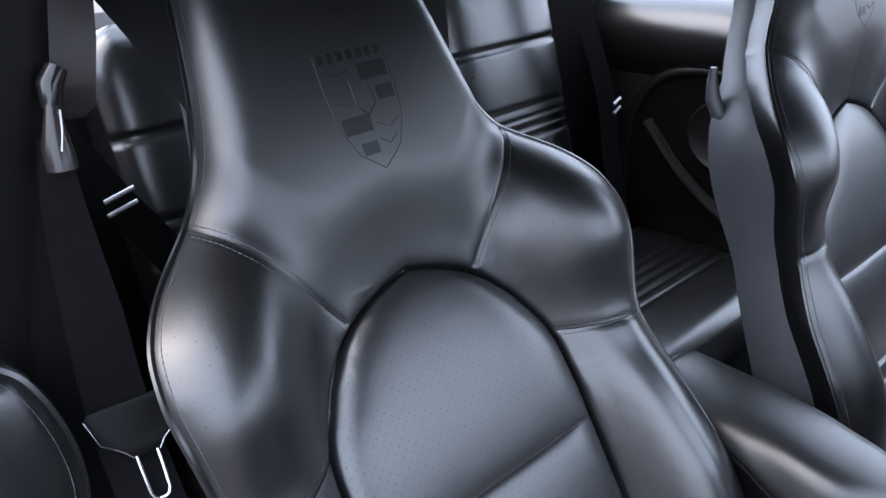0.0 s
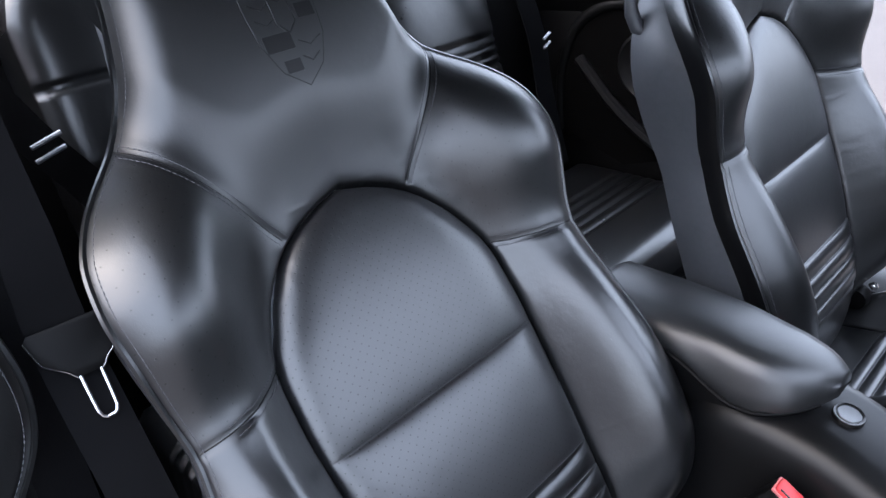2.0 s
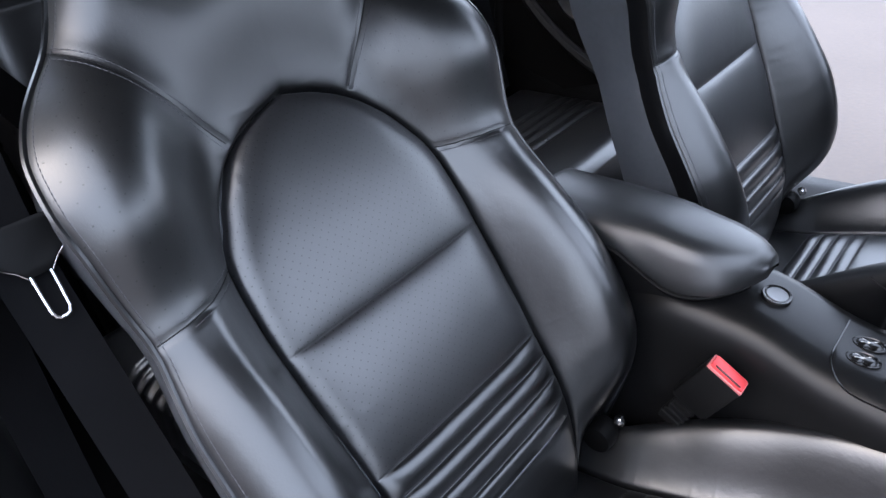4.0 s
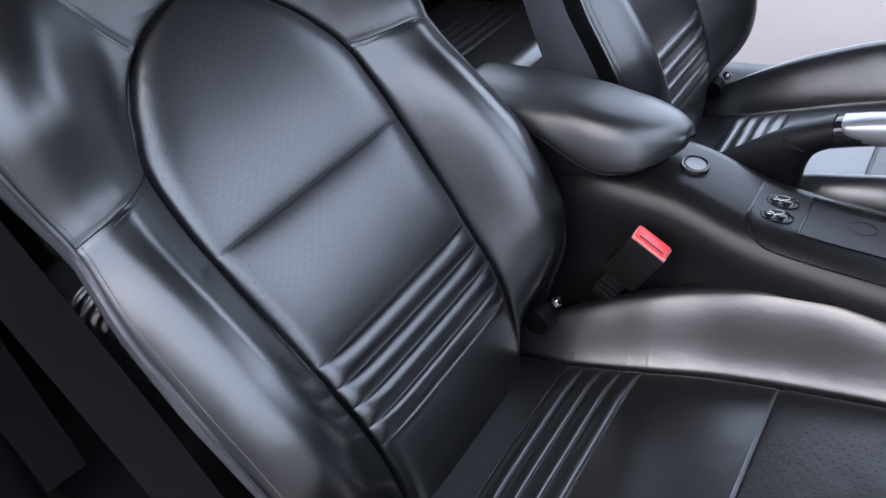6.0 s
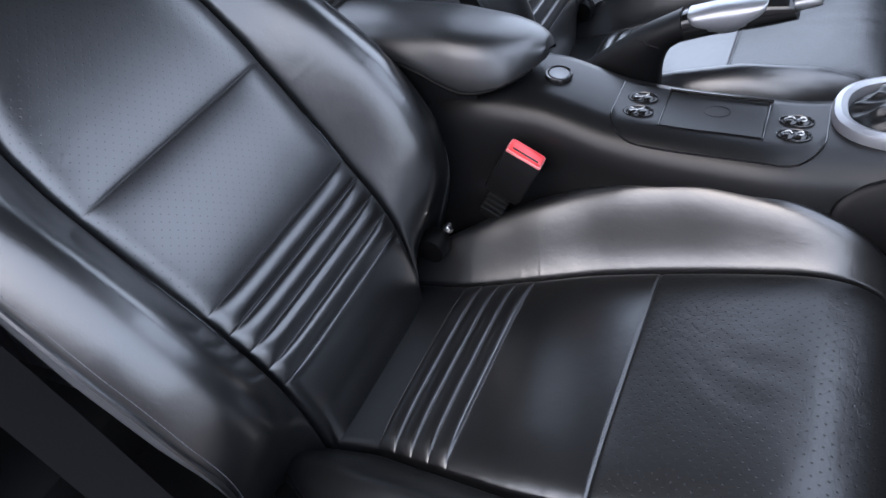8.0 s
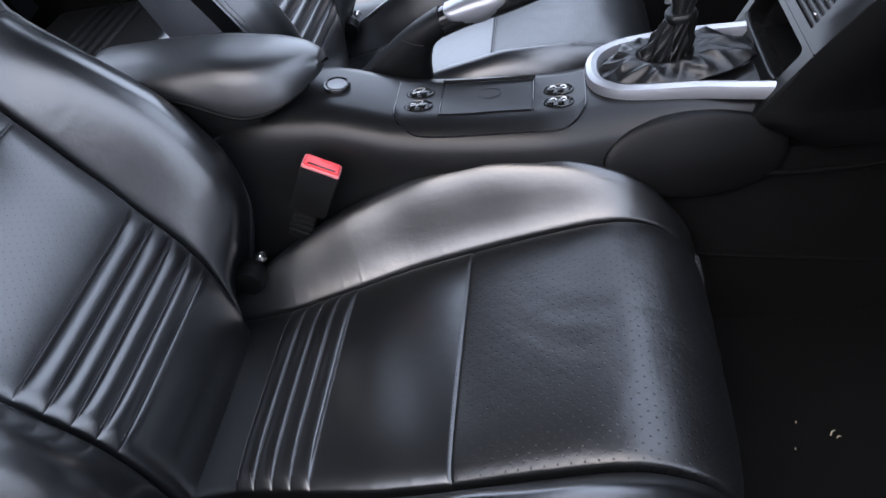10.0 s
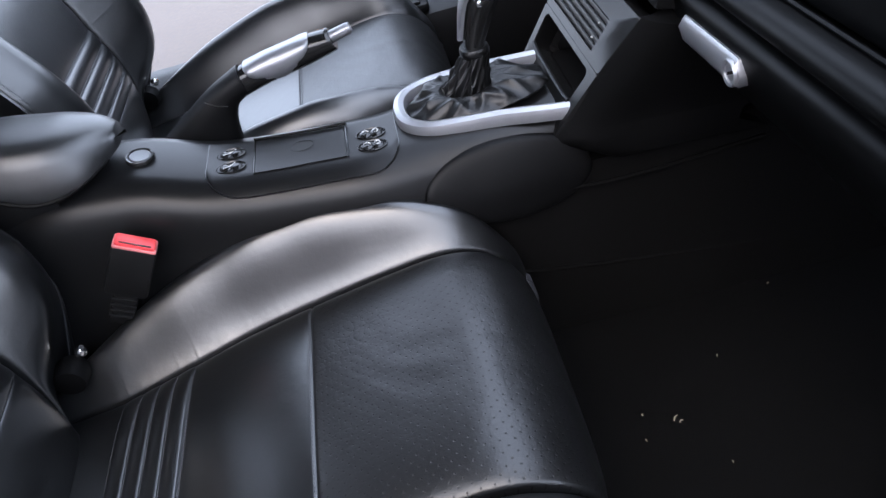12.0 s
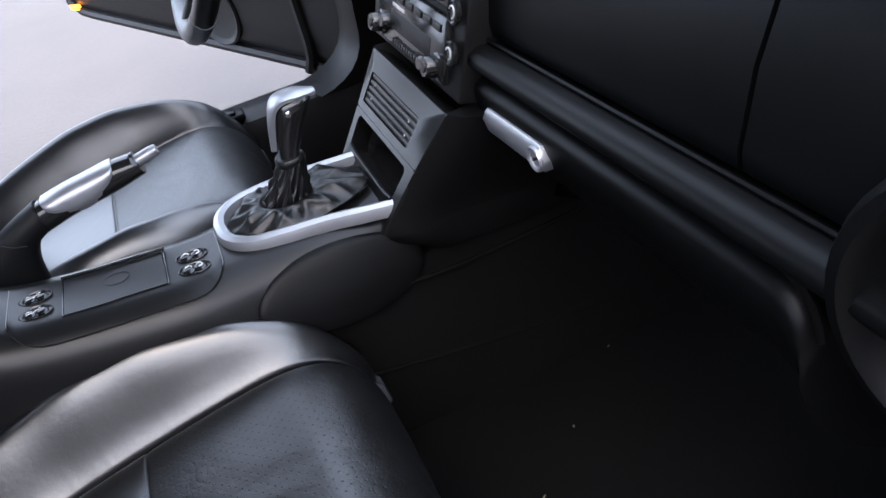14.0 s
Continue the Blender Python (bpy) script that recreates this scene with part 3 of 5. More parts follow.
def cushion_normal(a, y):
    e = 0.004
    p = cushion_place(a + e, y, cushion_height(a + e, y)) - cushion_place(a - e, y, cushion_height(a - e, y))
    q = cushion_place(a, y + e, cushion_height(a, y + e)) - cushion_place(a, y - e, cushion_height(a, y - e))
    n = np.cross(p, q)
    return n / np.linalg.norm(n, axis=-1, keepdims=True)


def cushion(seat):
    base = part("seat_base", loft([[(x, SEAT_Y + sy * w, z) for sy, z in ((-1, 0.27), (-1, top), (1, top), (1, 0.27))] for x, w, top in ((-0.22, 0.19, 0.35), (-0.05, 0.225, 0.38), (0.15, 0.235, 0.41), (0.26, 0.225, 0.41), (0.33, 0.19, 0.40), (0.35, 0.18, 0.38))]), TRIM, seat, "black plastic seat base")
    rows, cols = 250, 150
    a = tight(np.linspace(CUSH_A0, CUSH_A1, rows), CUSH_CREASES + [CUSH_SEAM])[:, None] * np.ones((1, cols))
    s = np.linspace(-1, 1, cols)
    split = cush_panel(a)
    t = np.abs(s)
    y = np.where(t < 0.6, (1 - (1 - np.minimum(t / 0.6, 1)) ** 1.5) * split, split + (np.maximum(t - 0.6, 0) / 0.4) ** 1.4 * (cush_outer(a) - split)) * np.sign(s)
    h = cushion_height(a, y)
    side_y, side_h = [], []
    for f in (0.1, 0.3, 0.6, 1.0):
        side_y.append(cush_outer(a[:, :1]) + 0.012 * math.sin(math.pi * f * 0.7))
        side_h.append(h[:, -1:] - 0.11 * f)
    Y = np.concatenate([-x for x in side_y[::-1]] + [y] + side_y, axis=1)
    H = np.concatenate(side_h[::-1] + [h] + side_h, axis=1)
    A = np.concatenate([a[:, :4], a, a[:, :4]], axis=1)
    yc, ac = (Y[:-1, :-1] + Y[1:, 1:]) / 2, (A[:-1, :-1] + A[1:, 1:]) / 2
    inside = np.abs(yc) < cush_panel(ac)
    kind = np.where(inside, np.where(ac < 0.0, 3, np.where(ac < CUSH_SEAM, 4, 5)), np.where(yc < 0, 1, 2))
    sheet_parts(np.ascontiguousarray(cushion_place(A, Y, H)[:, ::-1]), kind[:, ::-1], {
        1: ("cushion_bolster", LEATHER, ""), 2: ("cushion_bolster", LEATHER, ""),
        3: ("pleats", LEATHER, "pleated black leather"), 4: ("cushion_panel", LEATHER, "smooth black leather cushion panel"),
        5: ("cushion_front", LEATHER_CREASED, "perforated and creased black leather cushion front")}, base, np.ascontiguousarray(np.stack([Y, A], -1)[:, ::-1]))
    bm = bmesh.new()
    for c in CUSH_CREASES + [CUSH_SEAM - 0.004]:
        half = float(cush_panel(c)) - 0.014
        yy = np.linspace(half, -half, 60)
        aa = np.full(60, c + 0.002)
        add_stitches(bm, cushion_place(aa, yy, cushion_height(aa, yy)), cushion_normal(aa, yy), 0.0045, 0.0032, 0.0008)
    part("stitching", bm, THREAD, base, "", smooth=False)["kind"] = "stuff"
    for side in (-1, 1):
        aa = np.linspace(-0.2, 0.40, 90)
        yy = cush_outer(aa) * side
        part("piping", tube([Vector(p) for p in cushion_place(aa, yy, cushion_height(aa, yy))], 0.0028, 6), LEATHER, base)
        part("seat_rail", box((-0.24, SEAT_Y + side * 0.17 - 0.02, 0.243), (0.34, SEAT_Y + side * 0.17 + 0.02, 0.275), 0.004), TRIM, seat, "black steel seat rail")
        if side < 0:
            continue
        # reclining hinge with its bright bolt
        spot = Vector((-0.125, SEAT_Y + side * 0.185, 0.452))
        part("hinge_cover", spin([(0.0, -0.02), (0.018, -0.018), (0.021, 0.0), (0.018, 0.010), (0, 0.012)], Matrix.Translation(spot + Vector((-0.020, -side * 0.01, -0.020))) @ Matrix.Rotation(-side * math.pi / 2, 4, "X"), 20), DARK_TRIM, seat)
        part("hinge_bolt", spin([(0.0, -0.006), (0.007, -0.005), (0.0075, 0.0), (0.005, 0.004), (0, 0.005)], Matrix.Translation(spot) @ Matrix.Rotation(0.9, 4, "Y"), 16), CHROME, seat, "bright hinge bolt")
    part("adjust_lever", loft([[(x + o, SEAT_Y + 0.185 + s, z + o) for s, o in ((-0.008, 0.0), (0.008, 0.0), (0.008, 0.006), (-0.008, 0.006))] for x, z in ((0.333, 0.352), (0.357, 0.374), (0.379, 0.378), (0.393, 0.361), (0.397, 0.332))]), SHELL, seat, "silver lever under the cushion front")


passenger_seat = front_seat("passenger_seat", "black leather sports seat with perforated middle and embossed shield", "car seat")
driver_seat = copy_thing(passenger_seat, Matrix.Translation((0.06, SEAT_Y + 0.665, 0.24)))
driver_seat.name = "driver_seat"
hinge = Vector((-0.13, 0, 0.45))
for ob in driver_seat.children:
    if ob.name.startswith("backrest_shell"):
        ob.matrix_basis = Matrix.Translation((0, 0.015, -0.018)) @ Matrix.Translation(hinge) @ Matrix.Rotation(radians(12.5), 4, "Y") @ Matrix.Translation(-hinge)
        lever = [Vector(back_place(np.array(-0.214), np.array(v), np.array(w))) for v, w in ((0.455, -0.036), (0.44, -0.042), (0.42, -0.046), (0.40, -0.044), (0.392, -0.038))]
        part("release_lever", tube(lever, [0.004, 0.0065, 0.0095, 0.0095, 0.004], 12), SHELL, ob, "grey folding lever on the backrest shoulder")
tagged(driver_seat, "black leather sports seat, more upright, beside the handbrake")


# ---------------------------------------------------------------- ground and car body
def structure(name, bm, material, label, category, **kw):
    return alone(name, bm, material, label, category, kind="structure", **kw)


bm = bmesh.new()
bmesh.ops.create_grid(bm, x_segments=2, y_segments=2, size=400)
structure("ground", bm, CONCRETE, "pale grey concrete yard around the car", "ground", smooth=False)

# unseen, added wall: blocks low sky so reflections from this side go dark
structure("unseen_wall_right", box((-9, -3.7, 0), (1.6, -3.5, 2.0)), PLASTER, "unseen plain brown wall, added to darken and tint the side reflections", "wall", smooth=False)
FLOOR = 0.24
structure("floor", box((-0.62, -0.60, FLOOR - 0.05), (1.25, 0.60, FLOOR)), CARPET, "black carpet on the car floor", "floor", smooth=False)
structure("tunnel", loft([[(x, y, z) for y, z in ((-0.085 - d, FLOOR - 0.01), (-0.075 - d, 0.33), (-0.060 - d, 0.44), (-0.05 - d, 0.44 + h), (0.07 + d, 0.44 + h), (0.08 + d, 0.44), (0.09 + d, 0.33), (0.105 + d, FLOOR - 0.01))] for x, d, h in ((-0.62, 0, 0.002), (0.28, 0.0, 0.002), (0.36, 0.030, 0.03), (0.5, 0.034, 0.04), (0.8, 0.04, 0.06), (1.16, 0.04, 0.06))]), CARPET, "black carpeted transmission tunnel", "tunnel")
structure("tunnel_trim", add_tube(tube(spline([(0.40, -0.1035, 0.472), (0.446, -0.1005, 0.466), (0.505, -0.0985, 0.457), (0.574, -0.0985, 0.455), (0.70, -0.100, 0.46)], 5), 0.0028, 6), spline([(0.39, -0.1055, 0.360), (0.413, -0.1060, 0.354), (0.492, -0.1080, 0.339), (0.604, -0.1105, 0.321), (0.75, -0.114, 0.303)], 5), 0.0030, 6), CARPET, "dark bound seams in the tunnel carpet", "trim")
structure("bulkhead", box((1.16, -0.66, FLOOR), (1.22, 0.66, 0.92), 0.01), CARPET, "black carpeted front bulkhead", "bulkhead")
for side, y in (("right", -0.66), ("left", 0.64)):
    s = -1 if side == "right" else 1
    structure("sill_" + side, loft([[(x, y + s * dy, z) for dy, z in ((-0.06, FLOOR), (-0.055, 0.37), (-0.045, 0.405), (-0.02, 0.418), (0.03, 0.415), (0.06, 0.39), (0.08, 0.30), (0.08, 0.16), (0.04, 0.12), (-0.06, 0.14))] for x in (-0.44, 0.2, 0.7, 1.16)]), TRIM, "black plastic door sill trim", "sill")
    # hinge pillar ahead of the door opening, swept up from the sill
    structure("hinge_pillar_" + side, loft([[(x, y - s * 0.07, z), (x - 0.012, y - s * 0.03, z), (x - 0.006, y + s * 0.04, z), (1.16, y + s * 0.06, z), (1.16, y - s * 0.07, z)] for x, z in (((0.60, 0.40), (0.645, 0.42), (0.675, 0.46), (0.69, 0.52), (0.70, 0.70), (0.72, 0.92)) if s < 0 else ((0.540, 0.412), (0.566, 0.418), (0.590, 0.428), (0.610, 0.441), (0.626, 0.459), (0.637, 0.480), (0.642, 0.505), (0.644, 0.54), (0.65, 0.62), (0.67, 0.75), (0.70, 0.92)))]), FLANK_TRIM, "black trim on the door hinge pillar", "pillar")
    # roof pillars: windscreen, and behind the door
    structure("roof_pillar_" + side, tube([(0.86, y, 0.90), (0.55, y * 0.94, 1.12), (0.22, y * 0.86, 1.28), (0.05, y * 0.82, 1.31)], 0.035, 10), HEADLINER, "grey trimmed windscreen pillar", "pillar")
# roof out of view; front rings extended to keep sky off the headrest
structure("ceiling", loft([[(x, y, z - 0.10 * (y / 0.56) ** 2) for y in (-0.54, -0.4, -0.2, 0, 0.2, 0.4, 0.54)] + [(x, y, z + 0.03 - 0.10 * (y / 0.56) ** 2) for y in (0.54, 0.4, 0.2, 0, -0.2, -0.4, -0.54)] for x, z in ((0.36, 1.235), (0.30, 1.27), (0.16, 1.33), (-0.1, 1.37), (-0.4, 1.37), (-0.68, 1.33))]), HEADLINER, "unseen grey cloth headliner, its front edge drawn forward to block sky", "ceiling")

# ---------------------------------------------------------------- centre console
YAW = -0.05


def sway(x):
    return YAW * x


console = thing("centre_console", (0.15, -0.03, 0.40), "charcoal plastic centre console between the seats", "console")
top = table([(-0.42, 0.52), (-0.30, 0.560), (-0.20, 0.583), (-0.14, 0.599), (-0.095, 0.6075), (0.0, 0.597), (0.07, 0.574), (0.15, 0.564), (0.29, 0.553), (0.40, 0.549), (0.50, 0.545), (0.60, 0.545)], 0.016)
right = table([(-0.42, -0.050), (-0.14, -0.052), (0.0, -0.050), (0.10, -0.062), (0.25, -0.068), (0.33, -0.053), (0.40, -0.050), (0.45, -0.042), (0.49, -0.034), (0.60, -0.02)], 0.02)
left = table([(-0.42, 0.05), (-0.14, 0.05), (0.0, 0.042), (0.10, 0.03), (0.28, 0.03), (0.33, 0.055), (0.42, 0.085), (0.60, 0.09)], 0.02)


def section(x):
    t, r, l = float(top(x)), float(right(x)) + sway(x), float(left(x)) + sway(x)
    k = 0.037 * float(smooth(np.array(x), 0.28, 0.40))
    return [(x, l + 0.05, 0.40), (x, l + 0.042, t - 0.05), (x, l + 0.02, t - 0.012), (x, l + 0.008, t - 0.002), (x, l - 0.004, t), (x, r + 0.018, t), (x, r + 0.007, t - 0.0025), (x, r - 0.003, t - 0.0075), (x, r - 0.012, t - 0.0155), (x, r - 0.020, t - 0.028), (x, r - 0.026, t - 0.05), (x, r - 0.032 + k * 0.2, 0.46 + k * 0.5), (x, r - 0.036 + k * 0.3, 0.40 + 1.6 * k)]


body = part("console_body", loft([section(x) for x in np.linspace(-0.40, 0.478, 86)]), TRIM_SOFT, console, "charcoal soft-touch console body", sharp=60)


def over_console(x, f, lift=0.0015):
    """A place on the console's skin: f runs from the left edge of its top, over the right edge, and down."""
    pts = [Vector(p) for p in section(x)[4:11]]
    steps = [(b - a).length for a, b in zip(pts, pts[1:])]
    d = f
    for a, b, s in zip(pts, pts[1:], steps):
        if d <= s:
            break
        d -= s
    way = (b - a).normalized()
    return a + way * min(d, s * 1.5) + Vector((0, way.z, -way.y)) * lift


def skin(x0, x1, f0, f1, lift, corner=0.0, n=28, k=14):
    """A thin plate that follows the console's skin, with rounded lower corners."""
    rings = []
    for x in np.linspace(x0, x1, n):
        e = min(x - x0, x1 - x)
        cut = corner - math.sqrt(max(0.0, corner ** 2 - max(0.0, corner - e) ** 2)) if corner else 0.0
        fs = np.linspace(f0, f1 - cut, k)
        rings.append([over_console(x, f, lift) for f in fs] + [over_console(x, f, lift - 0.004) for f in fs[::-1]])
    return loft(rings)


plate = part("switch_panel", skin(0.072, 0.292, 0.004, 0.101, 0.0018, 0.035), TRIM_SOFT, console, "black switch panel let into the console", sharp=50)
line = [over_console(0.072, f, 0.0012) for f in np.linspace(0.004, 0.067, 12)]
for k in range(9):
    a = math.pi / 2 * k / 8
    line.append(over_console(0.072 + 0.035 * (1 - math.cos(a)), 0.066 + 0.035 * math.sin(a), 0.0012))
line += [over_console(x, 0.1015, 0.0012) for x in np.linspace(0.115, 0.25, 12)]
for k in range(9):
    a = math.pi / 2 * k / 8
    line.append(over_console(0.292 - 0.035 * (1 - math.sin(a)), 0.066 + 0.035 * math.cos(a), 0.0012))
line += [over_console(0.292, f, 0.0012) for f in np.linspace(0.064, 0.004, 12)]
part("panel_gap", tube(line, 0.0011, 6), GLOSS, console, "dark joint round the switch panel")
tray = part("tray_lid", skin(0.128, 0.232, 0.008, 0.073, 0.0034, 0.0, 8, 8), TRIM_SOFT, console, "flat grey tray lid with a faint oval", sharp=50)
part("tray_edge", tube([over_console(x, 0.006, 0.005) for x in np.linspace(0.126, 0.236, 8)], 0.0022, 6), GLOSS, tray)
for x in (0.1265, 0.2335):
    part("tray_edge", tube([over_console(x, f, 0.003) for f in np.linspace(0.006, 0.074, 8)], 0.0012, 6), GLOSS, tray)
c = over_console(0.182, 0.035, 0.0034)
part("oval_mark", tube([c + Vector((0.0135 * math.cos(a), 0.0105 * math.sin(a), 0.0002 - 0.05 * 0.0135 * math.cos(a))) for a in np.linspace(0, 2 * math.pi, 33)], 0.0004, 5), TRIM, tray)


def frame_at(spot, ahead=Vector((1, 0, -0.06)), up=Vector((0, 0, 1))):
    """A pose at spot whose x axis runs ahead."""
    x = Vector(ahead).normalized()
    y = Vector(up).cross(x).normalized()
    return Matrix.Translation(spot) @ Matrix((x, y, x.cross(y))).transposed().to_4x4()


def oval(m, a, b, profile, steps=28):
    """A body with oval levels: profile of (scale, height)."""
    return loft([[m @ Vector((a * max(r, 1e-4) * math.cos(t), b * max(r, 1e-4) * math.sin(t), h)) for t in (2 * math.pi * k / steps for k in range(steps))] for r, h in profile])


for k, (x, y) in enumerate(((0.099, -0.006), (0.100, -0.034), (0.262, -0.021), (0.262, -0.047))):
    m = frame_at((x, y, float(top(x)) + 0.002))
    switch = part("rocker_switch", oval(m, 0.0175, 0.0115, [(0, -0.002), (1.0, -0.002), (1.0, 0.001), (0.94, 0.0016), (0.86, 0.0006), (0.84, -0.0004), (0, -0.0008)]), GLOSS, console, "oval gloss black rocker switch")
    for s in (-1, 1):
        part("rocker", oval(m @ Matrix.Translation((s * 0.0062, 0, -0.0004)), 0.0075, 0.0078, [(0, -0.001), (1, -0.001), (0.96, 0.0012), (0.75, 0.0026), (0.4, 0.0032), (0, 0.0034)], 20), GLOSS, switch)
    if k < 2:
        marks = [((-0.008, 0.003, 0.0026), (0.0, 0.0005, 0.002), (0.006, 0.004, 0.003)), ((-0.008, -0.003, 0.0026), (0.0, -0.0005, 0.002))]
    else:
        # front pair: pale squiggles are gloss reflections put in as coloured strokes
        marks = [((-0.009, 0.0015, 0.0035), (-0.005, 0.003, 0.0038), (-0.002, 0.0, 0.003)), ((0.003, 0.002, 0.0035), (0.007, 0.003, 0.0038), (0.009, -0.001, 0.003), (0.005, -0.003, 0.0032))]
    for pts in marks:
        part("switch_mark_or_glint", tube([m @ Vector(p) for p in spline(pts, 4)], 0.0008, 5), PALE_MARK, switch)

m = frame_at((0.0, 0.0, 0.599), (1, 0, -0.22))
knob = part("round_button", spin([(0, -0.004), (0.0165, -0.004), (0.0165, 0.0008), (0.0158, 0.0018), (0.0138, 0.0012), (0.0132, 0)], m), GLOSS, console, "round silver push button in a black collar")
part("button_cap", spin([(0, -0.001), (0.0122, -0.001), (0.0122, 0.0012), (0.0115, 0.0018), (0.008, 0.0012), (0, 0.001)], m), BUTTON, knob, "silver cap")

# padded lid of the storage box
lid_top = table([(-0.30, 0.690), (-0.2, 0.687), (-0.12, 0.680), (-0.06, 0.668), (-0.03, 0.656), (-0.016, 0.648), (-0.009, 0.640)], 0.006)
lid_low = table([(-0.30, 0.668), (-0.23, 0.662), (-0.162, 0.645), (-0.115, 0.619), (-0.094, 0.611), (-0.06, 0.611), (-0.009, 0.624)], 0.010)
lid_r = table([(-0.30, -0.058), (-0.18, -0.066), (-0.10, -0.073), (-0.072, -0.070), (-0.045, -0.058), (-0.027, -0.041), (-0.015, -0.022), (-0.009, -0.006)], 0.005)
lid_l = table([(-0.30, 0.055), (-0.15, 0.052), (-0.065, 0.046), (-0.037, 0.044), (-0.020, 0.038), (-0.009, 0.028)], 0.005)
rings = []
for x in np.concatenate([[-0.298, -0.294], np.linspace(-0.288, -0.048, 30), [-0.040, -0.033, -0.027, -0.021, -0.016, -0.012, -0.010]]):
    t, b, r, l = float(lid_top(x)), float(lid_low(x)), float(lid_r(x)), float(lid_l(x))
    end = 0.006 if x < -0.292 else 0.0
    t -= end
    w = l - r
    rings.append([(x, r + 0.01 * w, b), (x, r, b + 0.10 * (t - b)), (x, r + 0.03 * w, b + 0.35 * (t - b)), (x, r + 0.08 * w, b + 0.62 * (t - b)), (x, r + 0.14 * w, t - 0.0085), (x, r + 0.21 * w, t - 0.0035), (x, r + 0.32 * w, t - 0.0008), (x, r + 0.52 * w, t), (x, r + 0.75 * w, t - 0.002), (x, l - 0.10 * w, t - 0.008), (x, l, t - 0.022), (x, l, b)])
lid = part("armrest_lid", loft(rings), LEATHER_SOFT, console, "padded black leather armrest lid", sharp=70)
part("lid_lip", tube([(x, float(lid_r(x)) - 0.001, float(lid_low(x)) + 0.002) for x in np.linspace(-0.29, -0.06, 20)] + [(x, float(lid_r(x)) + 0.002, float(lid_low(x)) + 0.001) for x in (-0.055, -0.045, -0.034, -0.027, -0.021)], 0.0024, 6), DARK_TRIM, lid)
rings = []
for x in np.linspace(-0.42, -0.086, 20):
    b = (float(lid_low(x)) if x > -0.30 else 0.665) - 0.004
    if x < -0.31:
        b -= 0.03 * (-0.31 - x) / 0.1
    rings.append([(x, -0.048, 0.40), (x, -0.050, 0.55), (x, -0.054, b - 0.008), (x, -0.050, b), (x, 0.045, b), (x, 0.055, b - 0.012), (x, 0.07, 0.5), (x, 0.08, 0.40)])
part("box_seam", tube([(x, float(right(x)) + sway(x) - 0.004, float(top(x)) - 0.0015) for x in np.linspace(-0.30, -0.088, 16)], 0.0016, 6), GLOSS, console, "dark joint under the storage box")
part("storage_box", loft(rings), TRIM_SOFT, console, "charcoal storage box under the armrest", sharp=50)

# oval kick panel on the console's right flank
rings = []
for lift, grow in ((-0.02, 1.0), (0.001, 1.0), (0.0035, 0.975), (0.005, 0.90), (0.0055, 0.7), (0.006, 0.45), (0.006, 0.2), (0.006, 0.0)):
    ring = []
    for k in range(40):
        a = 2 * math.pi * k / 40
        dx, dz = 0.100 * math.cos(a), 0.047 * math.sin(a)
        if dx > 0:
            dx *= 0.95
            dz = 0.047 * math.sin(a) ** 0.65 if dz > 0 else dz
        x = 0.403 + dx * grow
        z = 0.492 + dz * grow - 0.008 * (dx * grow / 0.1)
        ring.append((x, float(right(x)) + sway(x) - 0.036 - lift + 0.02 * math.log1p(math.exp((z - 0.49) / 0.013)) / 3, z))
    rings.append(ring)
part("flank_panel", loft(rings), FLANK_TRIM, console, "smooth black oval panel on the console flank", sharp=50)

# gear lever: silver ring, creased boot, knob
RING = [(0.485, -0.074), (0.45, -0.066), (0.41, -0.056), (0.36, -0.050), (0.328, -0.043), (0.307, -0.024), (0.301, 0.004), (0.306, 0.032), (0.325, 0.052), (0.36, 0.062), (0.42, 0.064), (0.48, 0.060)]
path = spline([(x, y, 0) for x, y in RING], 6)
rings = []
for i, p in enumerate(path):
    way = (path[min(i + 1, len(path) - 1)] - path[max(i - 1, 0)]).normalized()
    out = Vector((-way.y, way.x, 0))
    if out.dot(p - Vector((0.40, 0.005, 0))) < 0:
        out = -out
    z = float(top(p.x)) + 0.001
    rings.append([(p + out * o) + Vector((0, 0, z + h)) for o, h in ((0.008, -0.004), (0.0085, 0.004), (0.006, 0.010), (0.0, 0.0125), (-0.006, 0.010), (-0.008, 0.003), (-0.008, -0.004))])
part("shifter_ring", loft(rings), SILVER, console, "satin silver shifter surround")
shifter = thing("gear_lever", (0.385, 0.005, 0.555), "leather gear lever with silver cap and creased boot", "gear lever")
rings = []
rnd = random.Random(4)
ph = [rnd.uniform(0, 6.28) for _ in range(6)]
